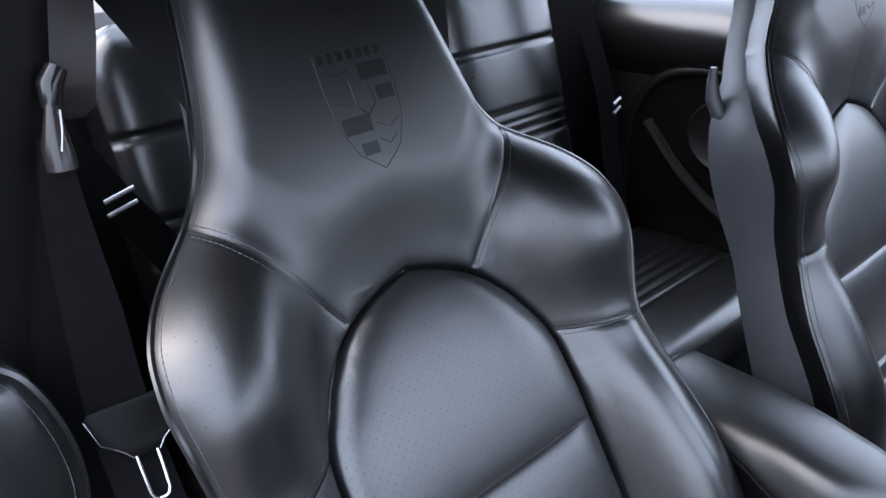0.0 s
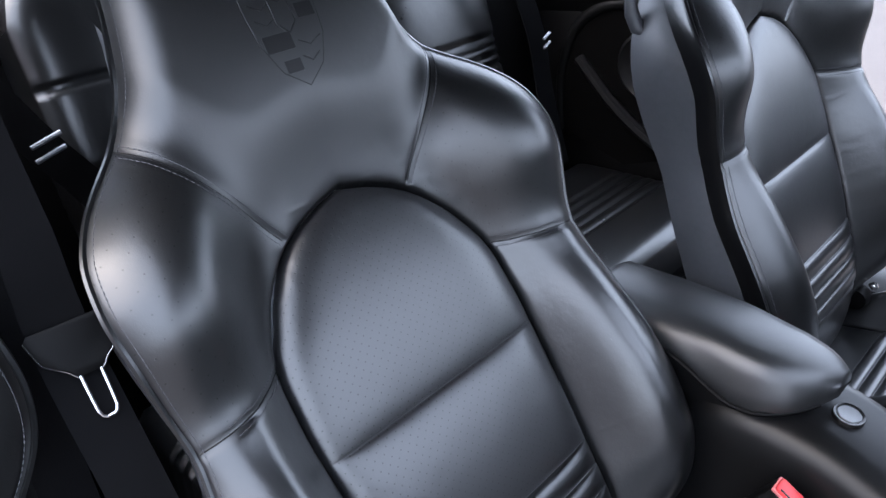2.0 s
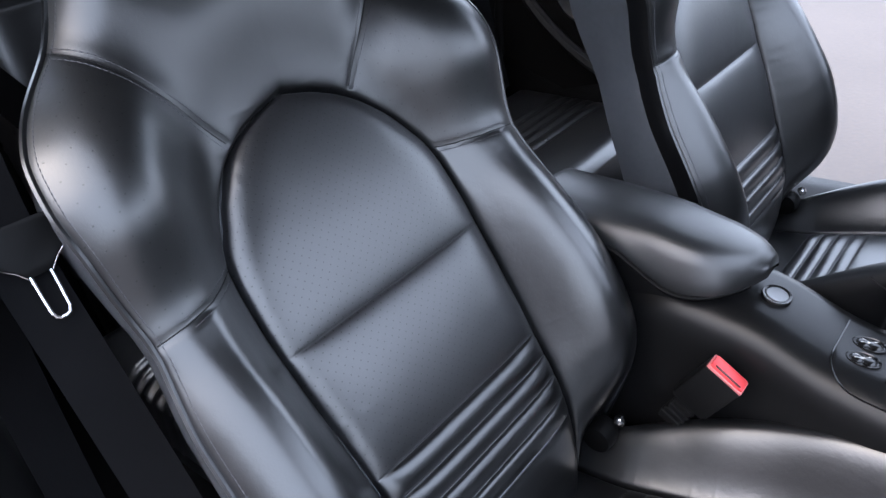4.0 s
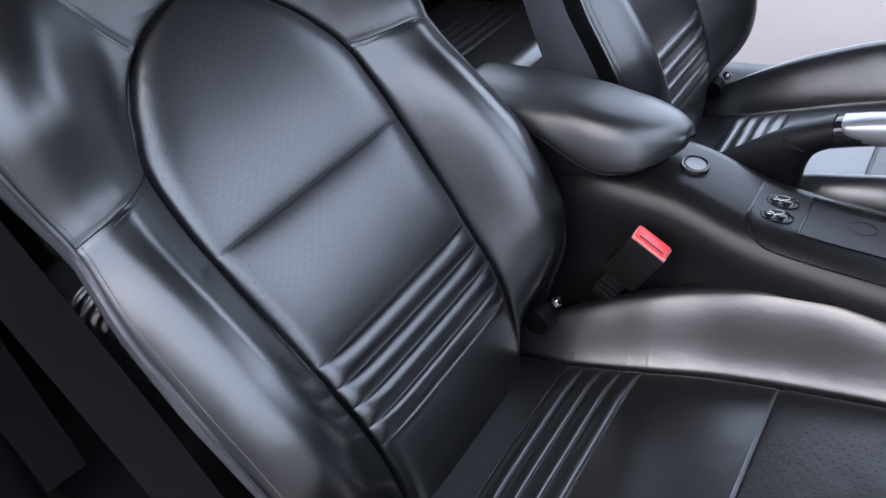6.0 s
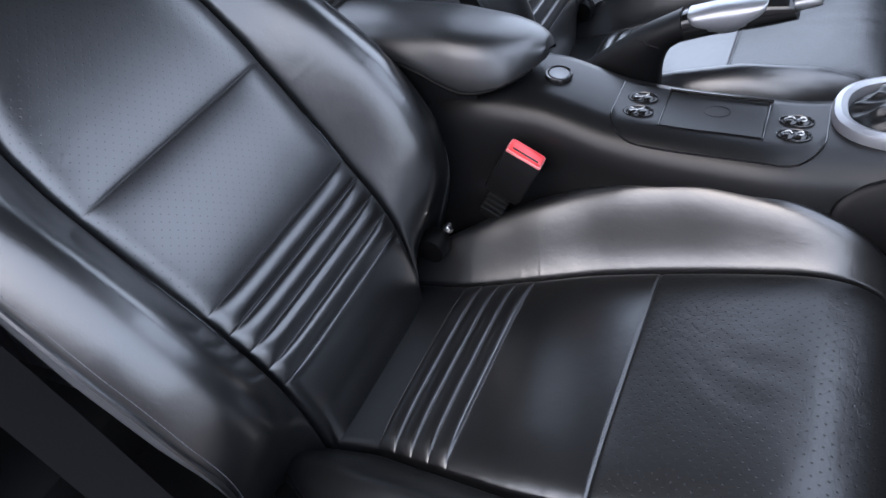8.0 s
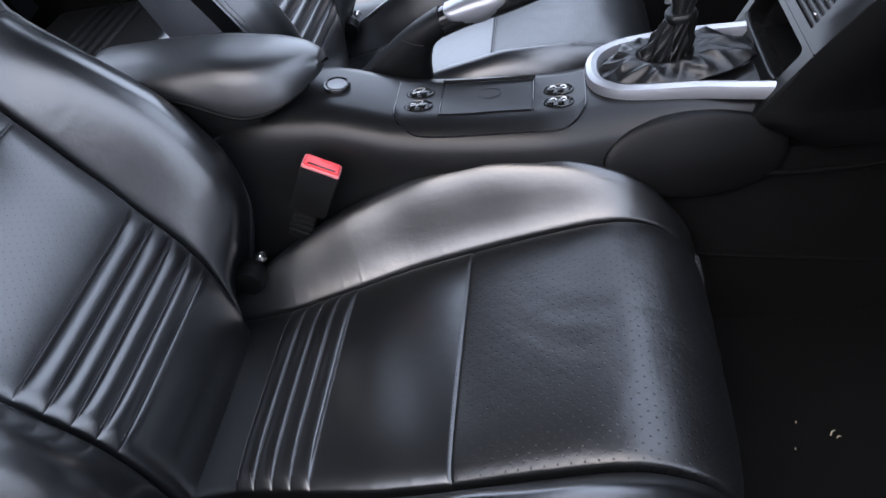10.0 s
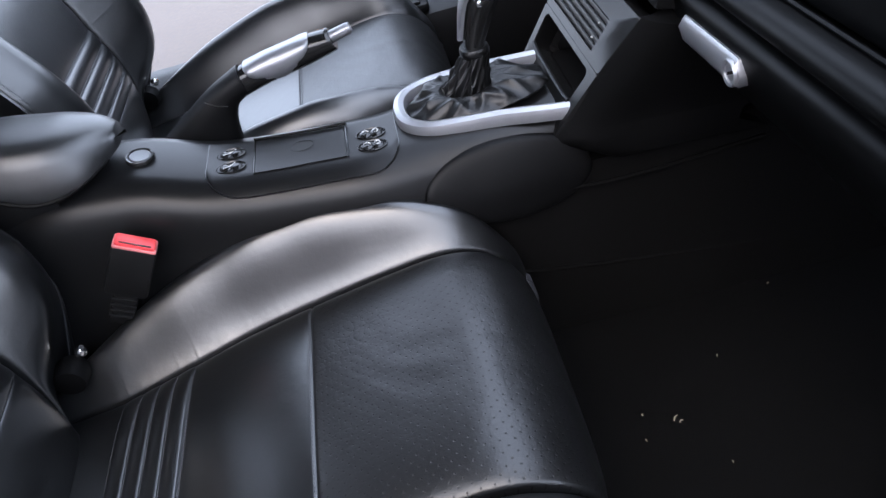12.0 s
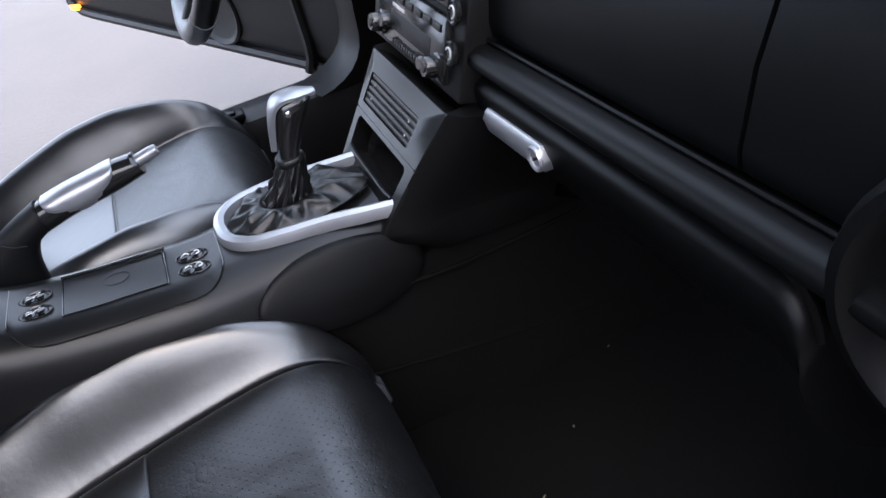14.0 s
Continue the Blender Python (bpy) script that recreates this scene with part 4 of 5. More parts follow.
for j in range(41):
    f = j / 40
    cy_ = 0.006
    if f < 0.5:
        g = f / 0.5
        ra, rb = 0.088 * (1 - g) + 0.028 * g, 0.052 * (1 - g) + 0.024 * g
        z = 0.556 + 0.012 * math.sin(g * 2.6) + 0.006 * g
        amp = 0.0042 * math.sin(math.pi * min(1, g + 0.1))
    else:
        g = (f - 0.5) / 0.5
        ra, rb = 0.028 * (1 - g) + 0.017 * g, 0.024 * (1 - g) + 0.016 * g
        z = 0.562 + 0.046 * g
        amp = 0.0045 * (1 - g) + 0.0015
    ring = []
    for k in range(144):
        a = 2 * math.pi * k / 144
        w = amp * (0.8 - 1.6 * abs(math.sin(4.5 * a + ph[0] + 4 * f)) ** 0.7 + 0.5 - abs(math.sin(8 * a + ph[1] - 7 * f)) + 0.3 * math.sin(4 * a + ph[2] + 11 * f)) * 0.75
        x = 0.395 - 0.012 * min(1, 2 * f) + 0.020 * max(0.0, 2 * f - 1) + (ra + w * 0.7) * math.cos(a)
        ring.append((min(x, 0.478), cy_ + (rb + w * 0.7) * math.sin(a), z + w))
    rings.append(ring)
part("boot", loft(rings), BOOT_LEATHER, shifter, "soft creased black leather boot", sharp=180)
def egg(x0, x1, half, z, n=24, p=2.4):
    """One level of the grip: from x0 at the rear to x1 ahead."""
    c, h = (x0 + x1) / 2, (x1 - x0) / 2
    return [(c + h * math.copysign(abs(math.cos(t)) ** (2 / p), math.cos(t)), 0.006 + half * math.copysign(abs(math.sin(t)) ** (2 / p), math.sin(t)), z) for t in (2 * math.pi * k / n for k in range(n))]
part("collar", loft([egg(0.387 - d, 0.417 + d, 0.015 + d, z) for z, d in ((0.604, 0.0), (0.608, 0.002), (0.612, 0.002), (0.615, 0.0))]), BOOT_LEATHER, shifter)
part("grip", loft([egg(a, b, h, z) for z, a, b, h in ((0.606, 0.391, 0.412, 0.0115), (0.622, 0.392, 0.418, 0.013), (0.640, 0.395, 0.427, 0.0155), (0.655, 0.399, 0.435, 0.017), (0.667, 0.402, 0.443, 0.018), (0.675, 0.404, 0.448, 0.0175), (0.679, 0.408, 0.446, 0.014))]), GLOSS, shifter, "glossy black grip")
line = spline([(0.3885, 0, 0.626), (0.393, 0, 0.646), (0.398, 0, 0.663), (0.4035, 0, 0.675), (0.413, 0, 0.6815), (0.430, 0, 0.6815), (0.452, 0, 0.6765)], 6)
rings = []
for i, p in enumerate(line):
    f = i / (len(line) - 1)
    way = (line[min(i + 1, len(line) - 1)] - line[max(i - 1, 0)]).normalized()
    out, w = Vector((-way.z, 0, way.x)), float(np.interp(f, [0, 0.15, 0.4, 0.6, 0.85, 1.0], [0.003, 0.0085, 0.011, 0.0155, 0.0165, 0.007]))
    rings.append([p + out * o + Vector((0, 0.006 + y * w, 0)) for y, o in ((-1, -0.0030), (-1, 0.0006), (-0.8, 0.0022), (0, 0.0030), (0.8, 0.0022), (1, 0.0006), (1, -0.0030))])
part("silver_band", loft(rings), SILVER, shifter, "satin silver band up the rear and over the top")
part("bolt", spin([(0, -0.002), (0.0035, -0.002), (0.0035, 0.001), (0.002, 0.002), (0, 0.002)], Matrix.Translation((0.416, -0.0115, 0.668)) @ Matrix.Rotation(math.pi / 2, 4, "X"), 12), CHROME, shifter, "small bright screw")

# handbrake
brake = thing("handbrake", (0.04, 0.085, 0.52), "black handbrake lever with satin silver grip", "handbrake")
def bar(tops, lows, y0, half, steps=6, n=14):
    """A bar with oval sections between an upper and a lower line."""
    up, lo = spline([(x, 0, z) for x, z in tops], steps), spline([(x, 0, z) for x, z in lows], steps)
    rings = []
    for a, b in zip(up, lo):
        c, h = (a + b) / 2, (a - b) / 2
        w = half(c.x) if callable(half) else half
        rings.append([c + h * math.cos(t) + Vector((0, y0 + w * math.copysign(abs(math.sin(t)) ** 0.7, math.sin(t)), 0)) for t in (2 * math.pi * k / n for k in range(n))])
    return loft(rings)
part("lever_body", bar([(-0.035, 0.548), (0.0, 0.566), (0.045, 0.594), (0.082, 0.615), (0.125, 0.634)], [(0.092, 0.515), (0.098, 0.540), (0.102, 0.567), (0.112, 0.588), (0.130, 0.600)], 0.085, 0.019), TRIM, brake, "black lever body", sharp=80)
part("grip_under", bar([(0.115, 0.629), (0.16, 0.640), (0.21, 0.6465), (0.243, 0.647)], [(0.115, 0.594), (0.16, 0.605), (0.21, 0.613), (0.250, 0.622)], 0.085, 0.017), GLOSS, brake, "black leather grip", sharp=80)
stations = [0.1765 - 0.0425 * math.cos(math.pi * k / 10) for k in range(11)]
ridge = [(x, float(np.interp(x, [0.115, 0.16, 0.21, 0.243], [0.629, 0.640, 0.6465, 0.647])) + 0.0012) for x in stations]
lens = lambda x: math.sqrt(max(0.0, 1 - ((x - 0.1765) / 0.0425) ** 2))
part("grip_inlay", bar(ridge, [(x, z - 0.004 - 0.032 * lens(x)) for x, z in ridge], 0.085, lambda x: 0.0120 + 0.0062 * min(1.0, 2 * lens(x)), 2), SILVER, brake, "satin silver inlay on the grip", sharp=80)
part("end_ring", tube([(0.240, 0.085, 0.634), (0.243, 0.085, 0.6345), (0.246, 0.085, 0.635)], [0.0130, 0.0145, 0.0135], 18), GLOSS, brake)
part("release_button", tube([(0.242, 0.085, 0.636), (0.266, 0.085, 0.641), (0.271, 0.085, 0.642)], [0.0075, 0.0072, 0.006], 16), SILVER, brake, "silver release button")
part("grip_seam", tube([(0.076, 0.0685, 0.608), (0.088, 0.0665, 0.600), (0.101, 0.0668, 0.596)], 0.0010, 5), GLOSS, brake)

# belt buckles beside the console
def buckle(spot, lean, label):
    ob = thing("belt_buckle", spot, label, "seat belt buckle", "belt buckles")
    m = Matrix.Translation(spot) @ Matrix.Rotation(lean, 4, "Y")
    part("housing", box((-0.0235, -0.0115, -0.076), (0.0235, 0.0115, -0.004), 0.005, m), TRIM, ob, "black plastic housing")
    red = part("release", box((-0.0212, -0.0095, -0.012), (0.0212, 0.0095, 0.0), 0.003, m), RED, ob, "red release button")
    part("slot", box((-0.0165, -0.0080, -0.002), (0.0165, -0.0062, 0.0005), 0.0004, m), GLOSS, red)
    part("letter_bar", box((-0.009, -0.0112, -0.030), (0.009, -0.0104, -0.027), 0.0002, m), TRIM_SOFT, ob)
    part("edge", box((-0.0226, -0.0110, -0.0075), (0.0226, 0.0110, -0.0035), 0.0015, m), PINK, ob, "pale pink edge round the button")
    part("stalk", box((-0.012, -0.004, -0.125), (0.012, 0.004, -0.07), 0.002, m), TRIM, ob)
    for k in range(5):
        part("rib", box((-0.014, -0.0062, -0.079 - 0.009 * k), (0.014, 0.0062, -0.0745 - 0.009 * k), 0.0015, m), TRIM, ob)
    return ob
buckle((-0.008, -0.106, 0.561), 0.60, "belt buckle with a red button beside the console")
buckle((-0.048, 0.086, 0.572), 0.60, "belt buckle with a red button by the driver's seat")


# ---------------------------------------------------------------- centre stack
stack = thing("centre_stack", (0.60, 0.0, 0.50), "black centre stack with vent, cubby and radio", "centre stack")
S_UP, S_O = Vector((0.6, 0, 0.8)), Vector((0.478, 0.004, 0.543))
S_N = Vector((-0.8, 0, 0.6))
def on_stack(y, h, d=0.0):
    return S_O + Vector((0, y, 0)) + S_UP * h + S_N * d
def plate_with_hole(outer, inner, d0, d1):
    """A frame between an outer and an inner outline, with depth."""
    bm = bmesh.new()
    rows = [[bm.verts.new(on_stack(y, h, d)) for y, h in ring] for ring, d in ((outer, d0), (outer, d1 - 0.002), ([(y * 0.985, h * 0.985 + 0.001) for y, h in outer], d1), (inner, d1), (inner, d0))]
    n = len(outer)
    for a, b in zip(rows, rows[1:]):
        for i in range(n):
            bm.faces.new((a[i], a[(i + 1) % n], b[(i + 1) % n], b[i]))
    return bm
def outline(y0, y1, h0, h1, r, spread=0.0, n=6):
    pts = []
    for cy_, ch, a0 in ((y1 - r, h1 - r, 0), (y0 + r, h1 - r, 90), (y0 + r, h0 + r, 180), (y1 - r, h0 + r, 270)):
        for k in range(n):
            a = radians(a0 + 90 * k / (n - 1))
            y, h = cy_ + r * math.cos(a), ch + r * math.sin(a)
            pts.append((y * (1 + spread * (h - h0) / (h1 - h0)), h))
    return pts
part("fascia_lower", plate_with_hole(outline(-0.088, 0.088, -0.026, 0.062, 0.003, 0.14), outline(-0.074, 0.078, 0.013, 0.056, 0.009, 0.08), -0.02, 0.004), TRIM_SOFT, stack, "charcoal frame round an open cubby", sharp=50)
part("fascia_upper", plate_with_hole(outline(-0.1005, 0.1005, 0.0625, 0.135, 0.004, 0.14), outline(-0.062, 0.088, 0.072, 0.110, 0.003, 0.04), -0.02, 0.004), TRIM_SOFT, stack, "charcoal frame round the vent", sharp=50)
part("cubby", loft([[on_stack(y, h, d) for y, h in outline(-0.074, 0.078, 0.013, 0.056, 0.009, 0.08)] for d in (0.002, -0.03, -0.07)] + [[on_stack(0.0, 0.03, -0.07)] * 24], cap=False), GLOSS, stack, "dark open cubby", sharp=50)
part("cubby_lip", tube([on_stack(y, 0.0132 + 0.004 * abs(y / 0.08) ** 6, 0.004) for y in np.linspace(-0.074, 0.076, 14)], 0.003, 8), TRIM_SOFT, stack, "lighter rounded lip of the cubby")
part("vent_back", loft([[on_stack(y, h, d) for y, h in outline(-0.062, 0.088, 0.072, 0.110, 0.003, 0.04)] for d in (-0.004, -0.02)]), GLOSS, stack, sharp=50)
for k in range(5):
    h = 0.0757 + 0.0076 * k
    part("vent_slat", loft([[on_stack(y, h - 0.0034, -0.004), on_stack(y, h - 0.0032, 0.0016), on_stack(y, h - 0.0018, 0.0026), on_stack(y, h + 0.0020, 0.0026), on_stack(y, h + 0.0033, 0.0014), on_stack(y, h + 0.0033, -0.006)] for y in (-0.0625, 0.0885)]), TRIM_SOFT, stack)
for y, h in ((0.07, 0.098), (0.068, 0.082), (-0.045, 0.098), (-0.047, 0.082)):
    part("vent_pin", spin([(0, -0.003), (0.0012, -0.002), (0.0012, 0.002), (0, 0.0025)], Matrix.Translation(on_stack(y, h, 0.002)) @ Vector((0, 0, 1)).rotation_difference(S_N).to_matrix().to_4x4(), 8), PALE_MARK, stack)
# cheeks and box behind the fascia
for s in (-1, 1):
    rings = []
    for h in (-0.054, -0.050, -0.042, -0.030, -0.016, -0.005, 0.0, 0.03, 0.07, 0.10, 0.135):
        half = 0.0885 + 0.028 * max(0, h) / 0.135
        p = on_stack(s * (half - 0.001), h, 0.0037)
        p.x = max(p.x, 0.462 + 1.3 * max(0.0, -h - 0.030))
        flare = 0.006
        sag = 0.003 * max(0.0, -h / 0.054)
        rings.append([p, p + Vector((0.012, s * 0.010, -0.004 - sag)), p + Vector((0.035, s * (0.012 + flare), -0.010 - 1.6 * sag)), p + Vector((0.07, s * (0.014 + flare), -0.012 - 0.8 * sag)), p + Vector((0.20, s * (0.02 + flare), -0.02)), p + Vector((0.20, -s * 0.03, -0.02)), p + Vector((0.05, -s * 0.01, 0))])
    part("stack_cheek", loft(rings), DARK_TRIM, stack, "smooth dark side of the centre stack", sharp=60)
part("fascia_foot", loft([[on_stack(y, -0.010, 0.002), on_stack(y, -0.022, -0.001), on_stack(y, -0.022, -0.03), on_stack(y, -0.01, -0.03)] for y in np.linspace(-0.088, 0.088, 5)]), TRIM_SOFT, stack, sharp=50)
# added filler: dark carpet stands in for the shaded recess by the tunnel
part("stack_core", box((0.50, -0.072, 0.40), (0.70, 0.076, 0.545), 0.01), CARPET, stack, "carpeted filler block standing in for the dark recess under the stack")
# radio above
R_UP, R_O, R_N = Vector((0.30, 0, 0.954)), Vector((0.566, 0.0, 0.664)), Vector((-0.954, 0, 0.30))
def on_radio(y, h, d=0.0):
    return R_O + Vector((0, y, 0)) + R_UP * h + R_N * d
def radio_box(y0, y1, h0, h1, d0, d1, r=0.001):
    m = Matrix((Vector((0, 1, 0)), R_UP, R_N)).transposed().to_4x4()
    m.translation = R_O
    return box((y0, h0, d0), (y1, h1, d1), r, m)
part("housing", radio_box(-0.115, 0.15, -0.004, 0.22, -0.12, -0.004, 0.004), TRIM, stack, "black housing of the radio")
radio = part("radio", radio_box(-0.086, 0.115, 0.006, 0.075, -0.03, 0.003, 0.003), GLOSS, stack, "black radio with knobs and small keys")
def turned(name, y, h, prof, mat_, parent, label=""):
    return part(name, spin(prof, Matrix.Translation(on_radio(y, h, 0.002)) @ Vector((0, 0, 1)).rotation_difference(R_N).to_matrix().to_4x4(), 20), mat_, parent, label)
for y in (-0.070, 0.10):
    turned("knob", y, 0.022, [(0, -0.001), (0.0145, -0.001), (0.0145, 0.002), (0.0115, 0.003), (0.011, 0.014), (0.0095, 0.016), (0, 0.0155)], GLOSS, radio, "black turning knob with a bright cap")
    turned("knob_cap", y, 0.022, [(0, 0.013), (0.006, 0.015), (0.005, 0.0172), (0, 0.0175)], TRIM_SOFT, radio)
turned("knob", -0.045, 0.018, [(0, -0.001), (0.0085, -0.001), (0.008, 0.010), (0.0065, 0.012), (0, 0.012)], GLOSS, radio)
turned("knob", 0.075, 0.03, [(0, -0.001), (0.0085, -0.001), (0.008, 0.010), (0.0065, 0.012), (0, 0.012)], GLOSS, radio)
for k in range(12):
    part("key", radio_box(-0.030 + 0.0075 * k, -0.0245 + 0.0075 * k, 0.010, 0.016, 0.0, 0.0055, 0.0008), TRIM_SOFT, radio)
part("slot", radio_box(-0.05, 0.07, 0.024, 0.046, 0.0015, 0.0036, 0.001), TRIM, radio)
part("label_bar", radio_box(0.028, 0.065, 0.050, 0.054, 0.0028, 0.0036, 0.0003), PALE_MARK, radio)
for k in range(5):
    part("key", radio_box(-0.075 + 0.026 * k, -0.054 + 0.026 * k, 0.058, 0.066, 0.0, 0.005, 0.001), TRIM_SOFT, radio)
climate = part("climate_panel", radio_box(-0.086, 0.115, 0.082, 0.15, -0.03, 0.002, 0.003), GLOSS, stack, "black climate control panel")
for k in range(6):
    turned("dial", -0.07 + 0.034 * k, 0.098, [(0, 0), (0.010, 0), (0.0095, 0.006), (0.007, 0.0075), (0, 0.007)], GLOSS, climate)
    part("dial_mark", radio_box(-0.076 + 0.034 * k, -0.066 + 0.034 * k, 0.0965, 0.0985, 0.008, 0.0098, 0.0004), PALE_MARK, climate)
for h in (0.045, 0.085):
    rock = turned("side_switch", -0.101, h, [(0, -0.001), (0.0125, -0.001), (0.0125, 0.0025), (0.0105, 0.004), (0.008, 0.002), (0, 0.0025)], GLOSS, stack, "round gloss black switch")
    part("switch_mark_or_glint", tube([on_radio(-0.101 + 0.006 * math.cos(a), h + 0.006 * math.sin(a), 0.006) for a in np.linspace(0.4, 4.4, 12)], 0.0009, 5), PALE_MARK, rock)

# ---------------------------------------------------------------- dashboard, passenger side
dash = thing("dashboard", (0.75, -0.30, 0.50), "black leather dashboard with glovebox", "dashboard")
def lift(y):
    return 0.055 * (-y - 0.1)
def dash_loft(profile, ys, push=None):
    return loft([[(x + (push(y) if push else 0), y, z + lift(y)) for x, z in profile] for y in ys])
ys = np.linspace(-0.60, -0.108, 26)
part("dash_roll", dash_loft([(0.68, 0.686), (0.61, 0.687), (0.597, 0.688), (0.589, 0.692), (0.586, 0.698), (0.589, 0.706), (0.600, 0.711), (0.622, 0.708), (0.69, 0.70)], ys), DASH, dash, "padded black leather roll along the dashboard", sharp=60)
upper = [(0.70, 0.70), (0.626, 0.706), (0.617, 0.716), (0.616, 0.73), (0.625, 0.78), (0.642, 0.83), (0.672, 0.875), (0.72, 0.905), (0.80, 0.925), (0.95, 0.94), (0.95, 0.80)]
part("dash_upper", dash_loft(upper, np.linspace(-0.456, -0.108, 16)), DASH, dash, "smooth black upper dashboard cover", sharp=60)
part("dash_upper", dash_loft(upper, np.linspace(-0.60, -0.460, 8)), DASH, dash, "", sharp=60)
part("dash_upper", loft([[(x, y, z + 0.02 * max(0, 1 - abs(y - 0.35) / 0.22)) for x, z in upper[1:-1] + [(0.95, 0.66), (0.75, 0.62), (0.66, 0.64)]] for y in np.linspace(0.155, 0.60, 16)]), DASH, dash, "black dashboard before the driver", sharp=60)
part("dash_middle", loft([[(x + 0.03, y, z + 0.01) for x, z in upper[3:]] for y in (-0.14, 0.0, 0.16)]), DASH, dash, "", sharp=60)
part("groove_trim", tube([(0.612, y, 0.7125 + lift(y)) for y in ys], 0.0022, 6), DASH, dash)
# glovebox door with its rounded ends
def door_edge(y):
    e0, e1 = -0.078 - y, y + 0.545
    r = 0.035
    drop = r - math.sqrt(max(0.0, r * r - max(0.0, r - max(e1, 0)) ** 2))
    d2 = 0.045 - math.sqrt(max(0.0, 0.045 ** 2 - max(0.0, 0.045 - max(e0, 0)) ** 2))
    return drop + d2
rings = []
for y in np.concatenate([[-0.545, -0.543, -0.538, -0.53, -0.52], np.linspace(-0.51, -0.13, 24), [-0.115, -0.10, -0.09, -0.083, -0.079]]):
    t = 0.680 + lift(y) - door_edge(y)
    rings.append([(0.72, y, t - 0.15), (0.678, y, t - 0.15), (0.655, y, t - 0.135), (0.622, y, t - 0.095), (0.600, y, t - 0.060), (0.590, y, t - 0.032), (0.588, y, t - 0.014), (0.590, y, t - 0.006), (0.597, y, t - 0.001), (0.606, y, t), (0.70, y, t)])
glove = part("glovebox_door", loft(rings), DASH, dash, "black leather glovebox door", sharp=60)
gap = [(0.6005, y, 0.6830 + lift(y) - door_edge(y)) for y in np.concatenate([[-0.0785, -0.083, -0.09, -0.10, -0.115], np.linspace(-0.13, -0.51, 24), [-0.52, -0.53, -0.538, -0.543, -0.5465]])]
part("door_gap", tube(gap, 0.0030, 6), CARPET, glove, "dark gap round the glovebox door")
part("dash_lower", loft([[(x, y, z + lift(y)) for x, z in ((0.74, 0.50), (0.70, 0.54), (0.645, 0.605), (0.617, 0.685), (0.72, 0.69))] for y in (-0.60, -0.40, -0.108)]), DARK_TRIM, dash, "dark dashboard carrier", sharp=60)
# handle with lock
hm = Matrix.Translation((0.588, -0.198, 0.651)) @ Matrix.Rotation(radians(-4), 4, "X")
rings = []
for k, y in enumerate(np.linspace(0.062, -0.062, 18)):
    e = min(0.062 - abs(y), 0.011)
    half = 1.15 * math.sqrt(max(0.0, 0.011 ** 2 - (0.011 - e) ** 2)) + 0.0012
    rings.append([hm @ Vector((-d, y, z * half)) for d, z in ((-0.010, -1), (0.001, -1), (0.004, -0.75), (0.005, 0), (0.004, 0.75), (0.001, 1), (-0.010, 1))])
handle = part("glovebox_handle", loft(rings), SILVER, glove, "satin silver pull handle with a lock")
lm = hm @ Matrix.Translation((-0.0035, -0.047, -0.001)) @ Matrix.Rotation(-math.pi / 2, 4, "Y")
lock = part("lock", spin([(0, -0.008), (0.0125, -0.008), (0.0125, 0.002), (0.0115, 0.0035), (0.009, 0.0025), (0.0085, 0.0005), (0, 0.001)], lm), SILVER, dash, "round chrome lock")
part("keyhole", box((-0.0014, -0.0065, 0.0), (0.0014, 0.0065, 0.0022), 0.0004, lm @ Matrix.Rotation(0.5, 4, "Z")), GLOSS, lock)
# round speaker at the end of the dashboard
em = Matrix.Translation((0.614, -0.641, 0.742)) @ Matrix.Rotation(-math.pi / 2, 4, "Y") @ Matrix.Rotation(radians(14), 4, "X")
end = part("end_speaker", spin([(0, -0.10), (0.090, -0.10), (0.092, 0.0), (0.089, 0.010), (0.082, 0.013), (0.075, 0.008), (0.070, -0.006), (0.064, -0.010), (0.0, -0.012)], em, 40), DASH, dash, "round speaker housing at the dashboard end")
part("speaker_grille", spin([(0, -0.012), (0.054, -0.010), (0.052, -0.004), (0.03, 0.0), (0, 0.001)], em, 32), WEBBING, end)

# ---------------------------------------------------------------- steering wheel
wheel = thing("steering_wheel", (0.46, 0.35, 0.64), "black leather steering wheel with a grey lower rim", "steering wheel")
wm = Matrix.Translation((0.435, 0.345, 0.846)) @ Matrix.Rotation(radians(-66), 4, "Y")
def rim(a0, a1, r, n):
    return tube([wm @ Vector((0.183 * math.cos(a), 0.183 * math.sin(a), 0)) for a in np.linspace(a0, a1, n)], r, 12)
part("rim", rim(radians(-140), radians(140), 0.0155, 50), LEATHER, wheel, "black leather rim")
part("rim_lower", rim(radians(138), radians(222), 0.0162, 18), SHELL, wheel, "grey leather lower rim")
part("hub", spin([(0, -0.05), (0.06, -0.05), (0.075, -0.02), (0.07, 0.005), (0.05, 0.018), (0, 0.022)], wm, 28), TRIM, wheel, "black airbag hub")
for a in (80, -80, 180):
    d = Vector((math.cos(radians(a)), math.sin(radians(a)), 0))
    part("spoke", tube([wm @ (d * 0.06 + Vector((0, 0, -0.01))), wm @ (d * 0.12 + Vector((0, 0, -0.012))), wm @ (d * 0.178)], [0.02, 0.015, 0.012], 10), TRIM, wheel)
part("column", tube([wm @ Vector((0, 0, -0.04)), wm @ Vector((0, 0, -0.28))], 0.045, 16), TRIM, wheel, "black steering column shroud")

# ---------------------------------------------------------------- open driver's door
door = thing("driver_door", (0.45, 1.1, 0.34), "open black car door with an amber marker lamp", "car door")
D0, D1 = Vector((0.70, 0.735, 0)), Vector((0.105, 1.758, 0))
dw = (D1 - D0).normalized()
dn = Vector((-dw.y, dw.x, 0)) * 1.0
if dn.x > 0:
    dn = -dn
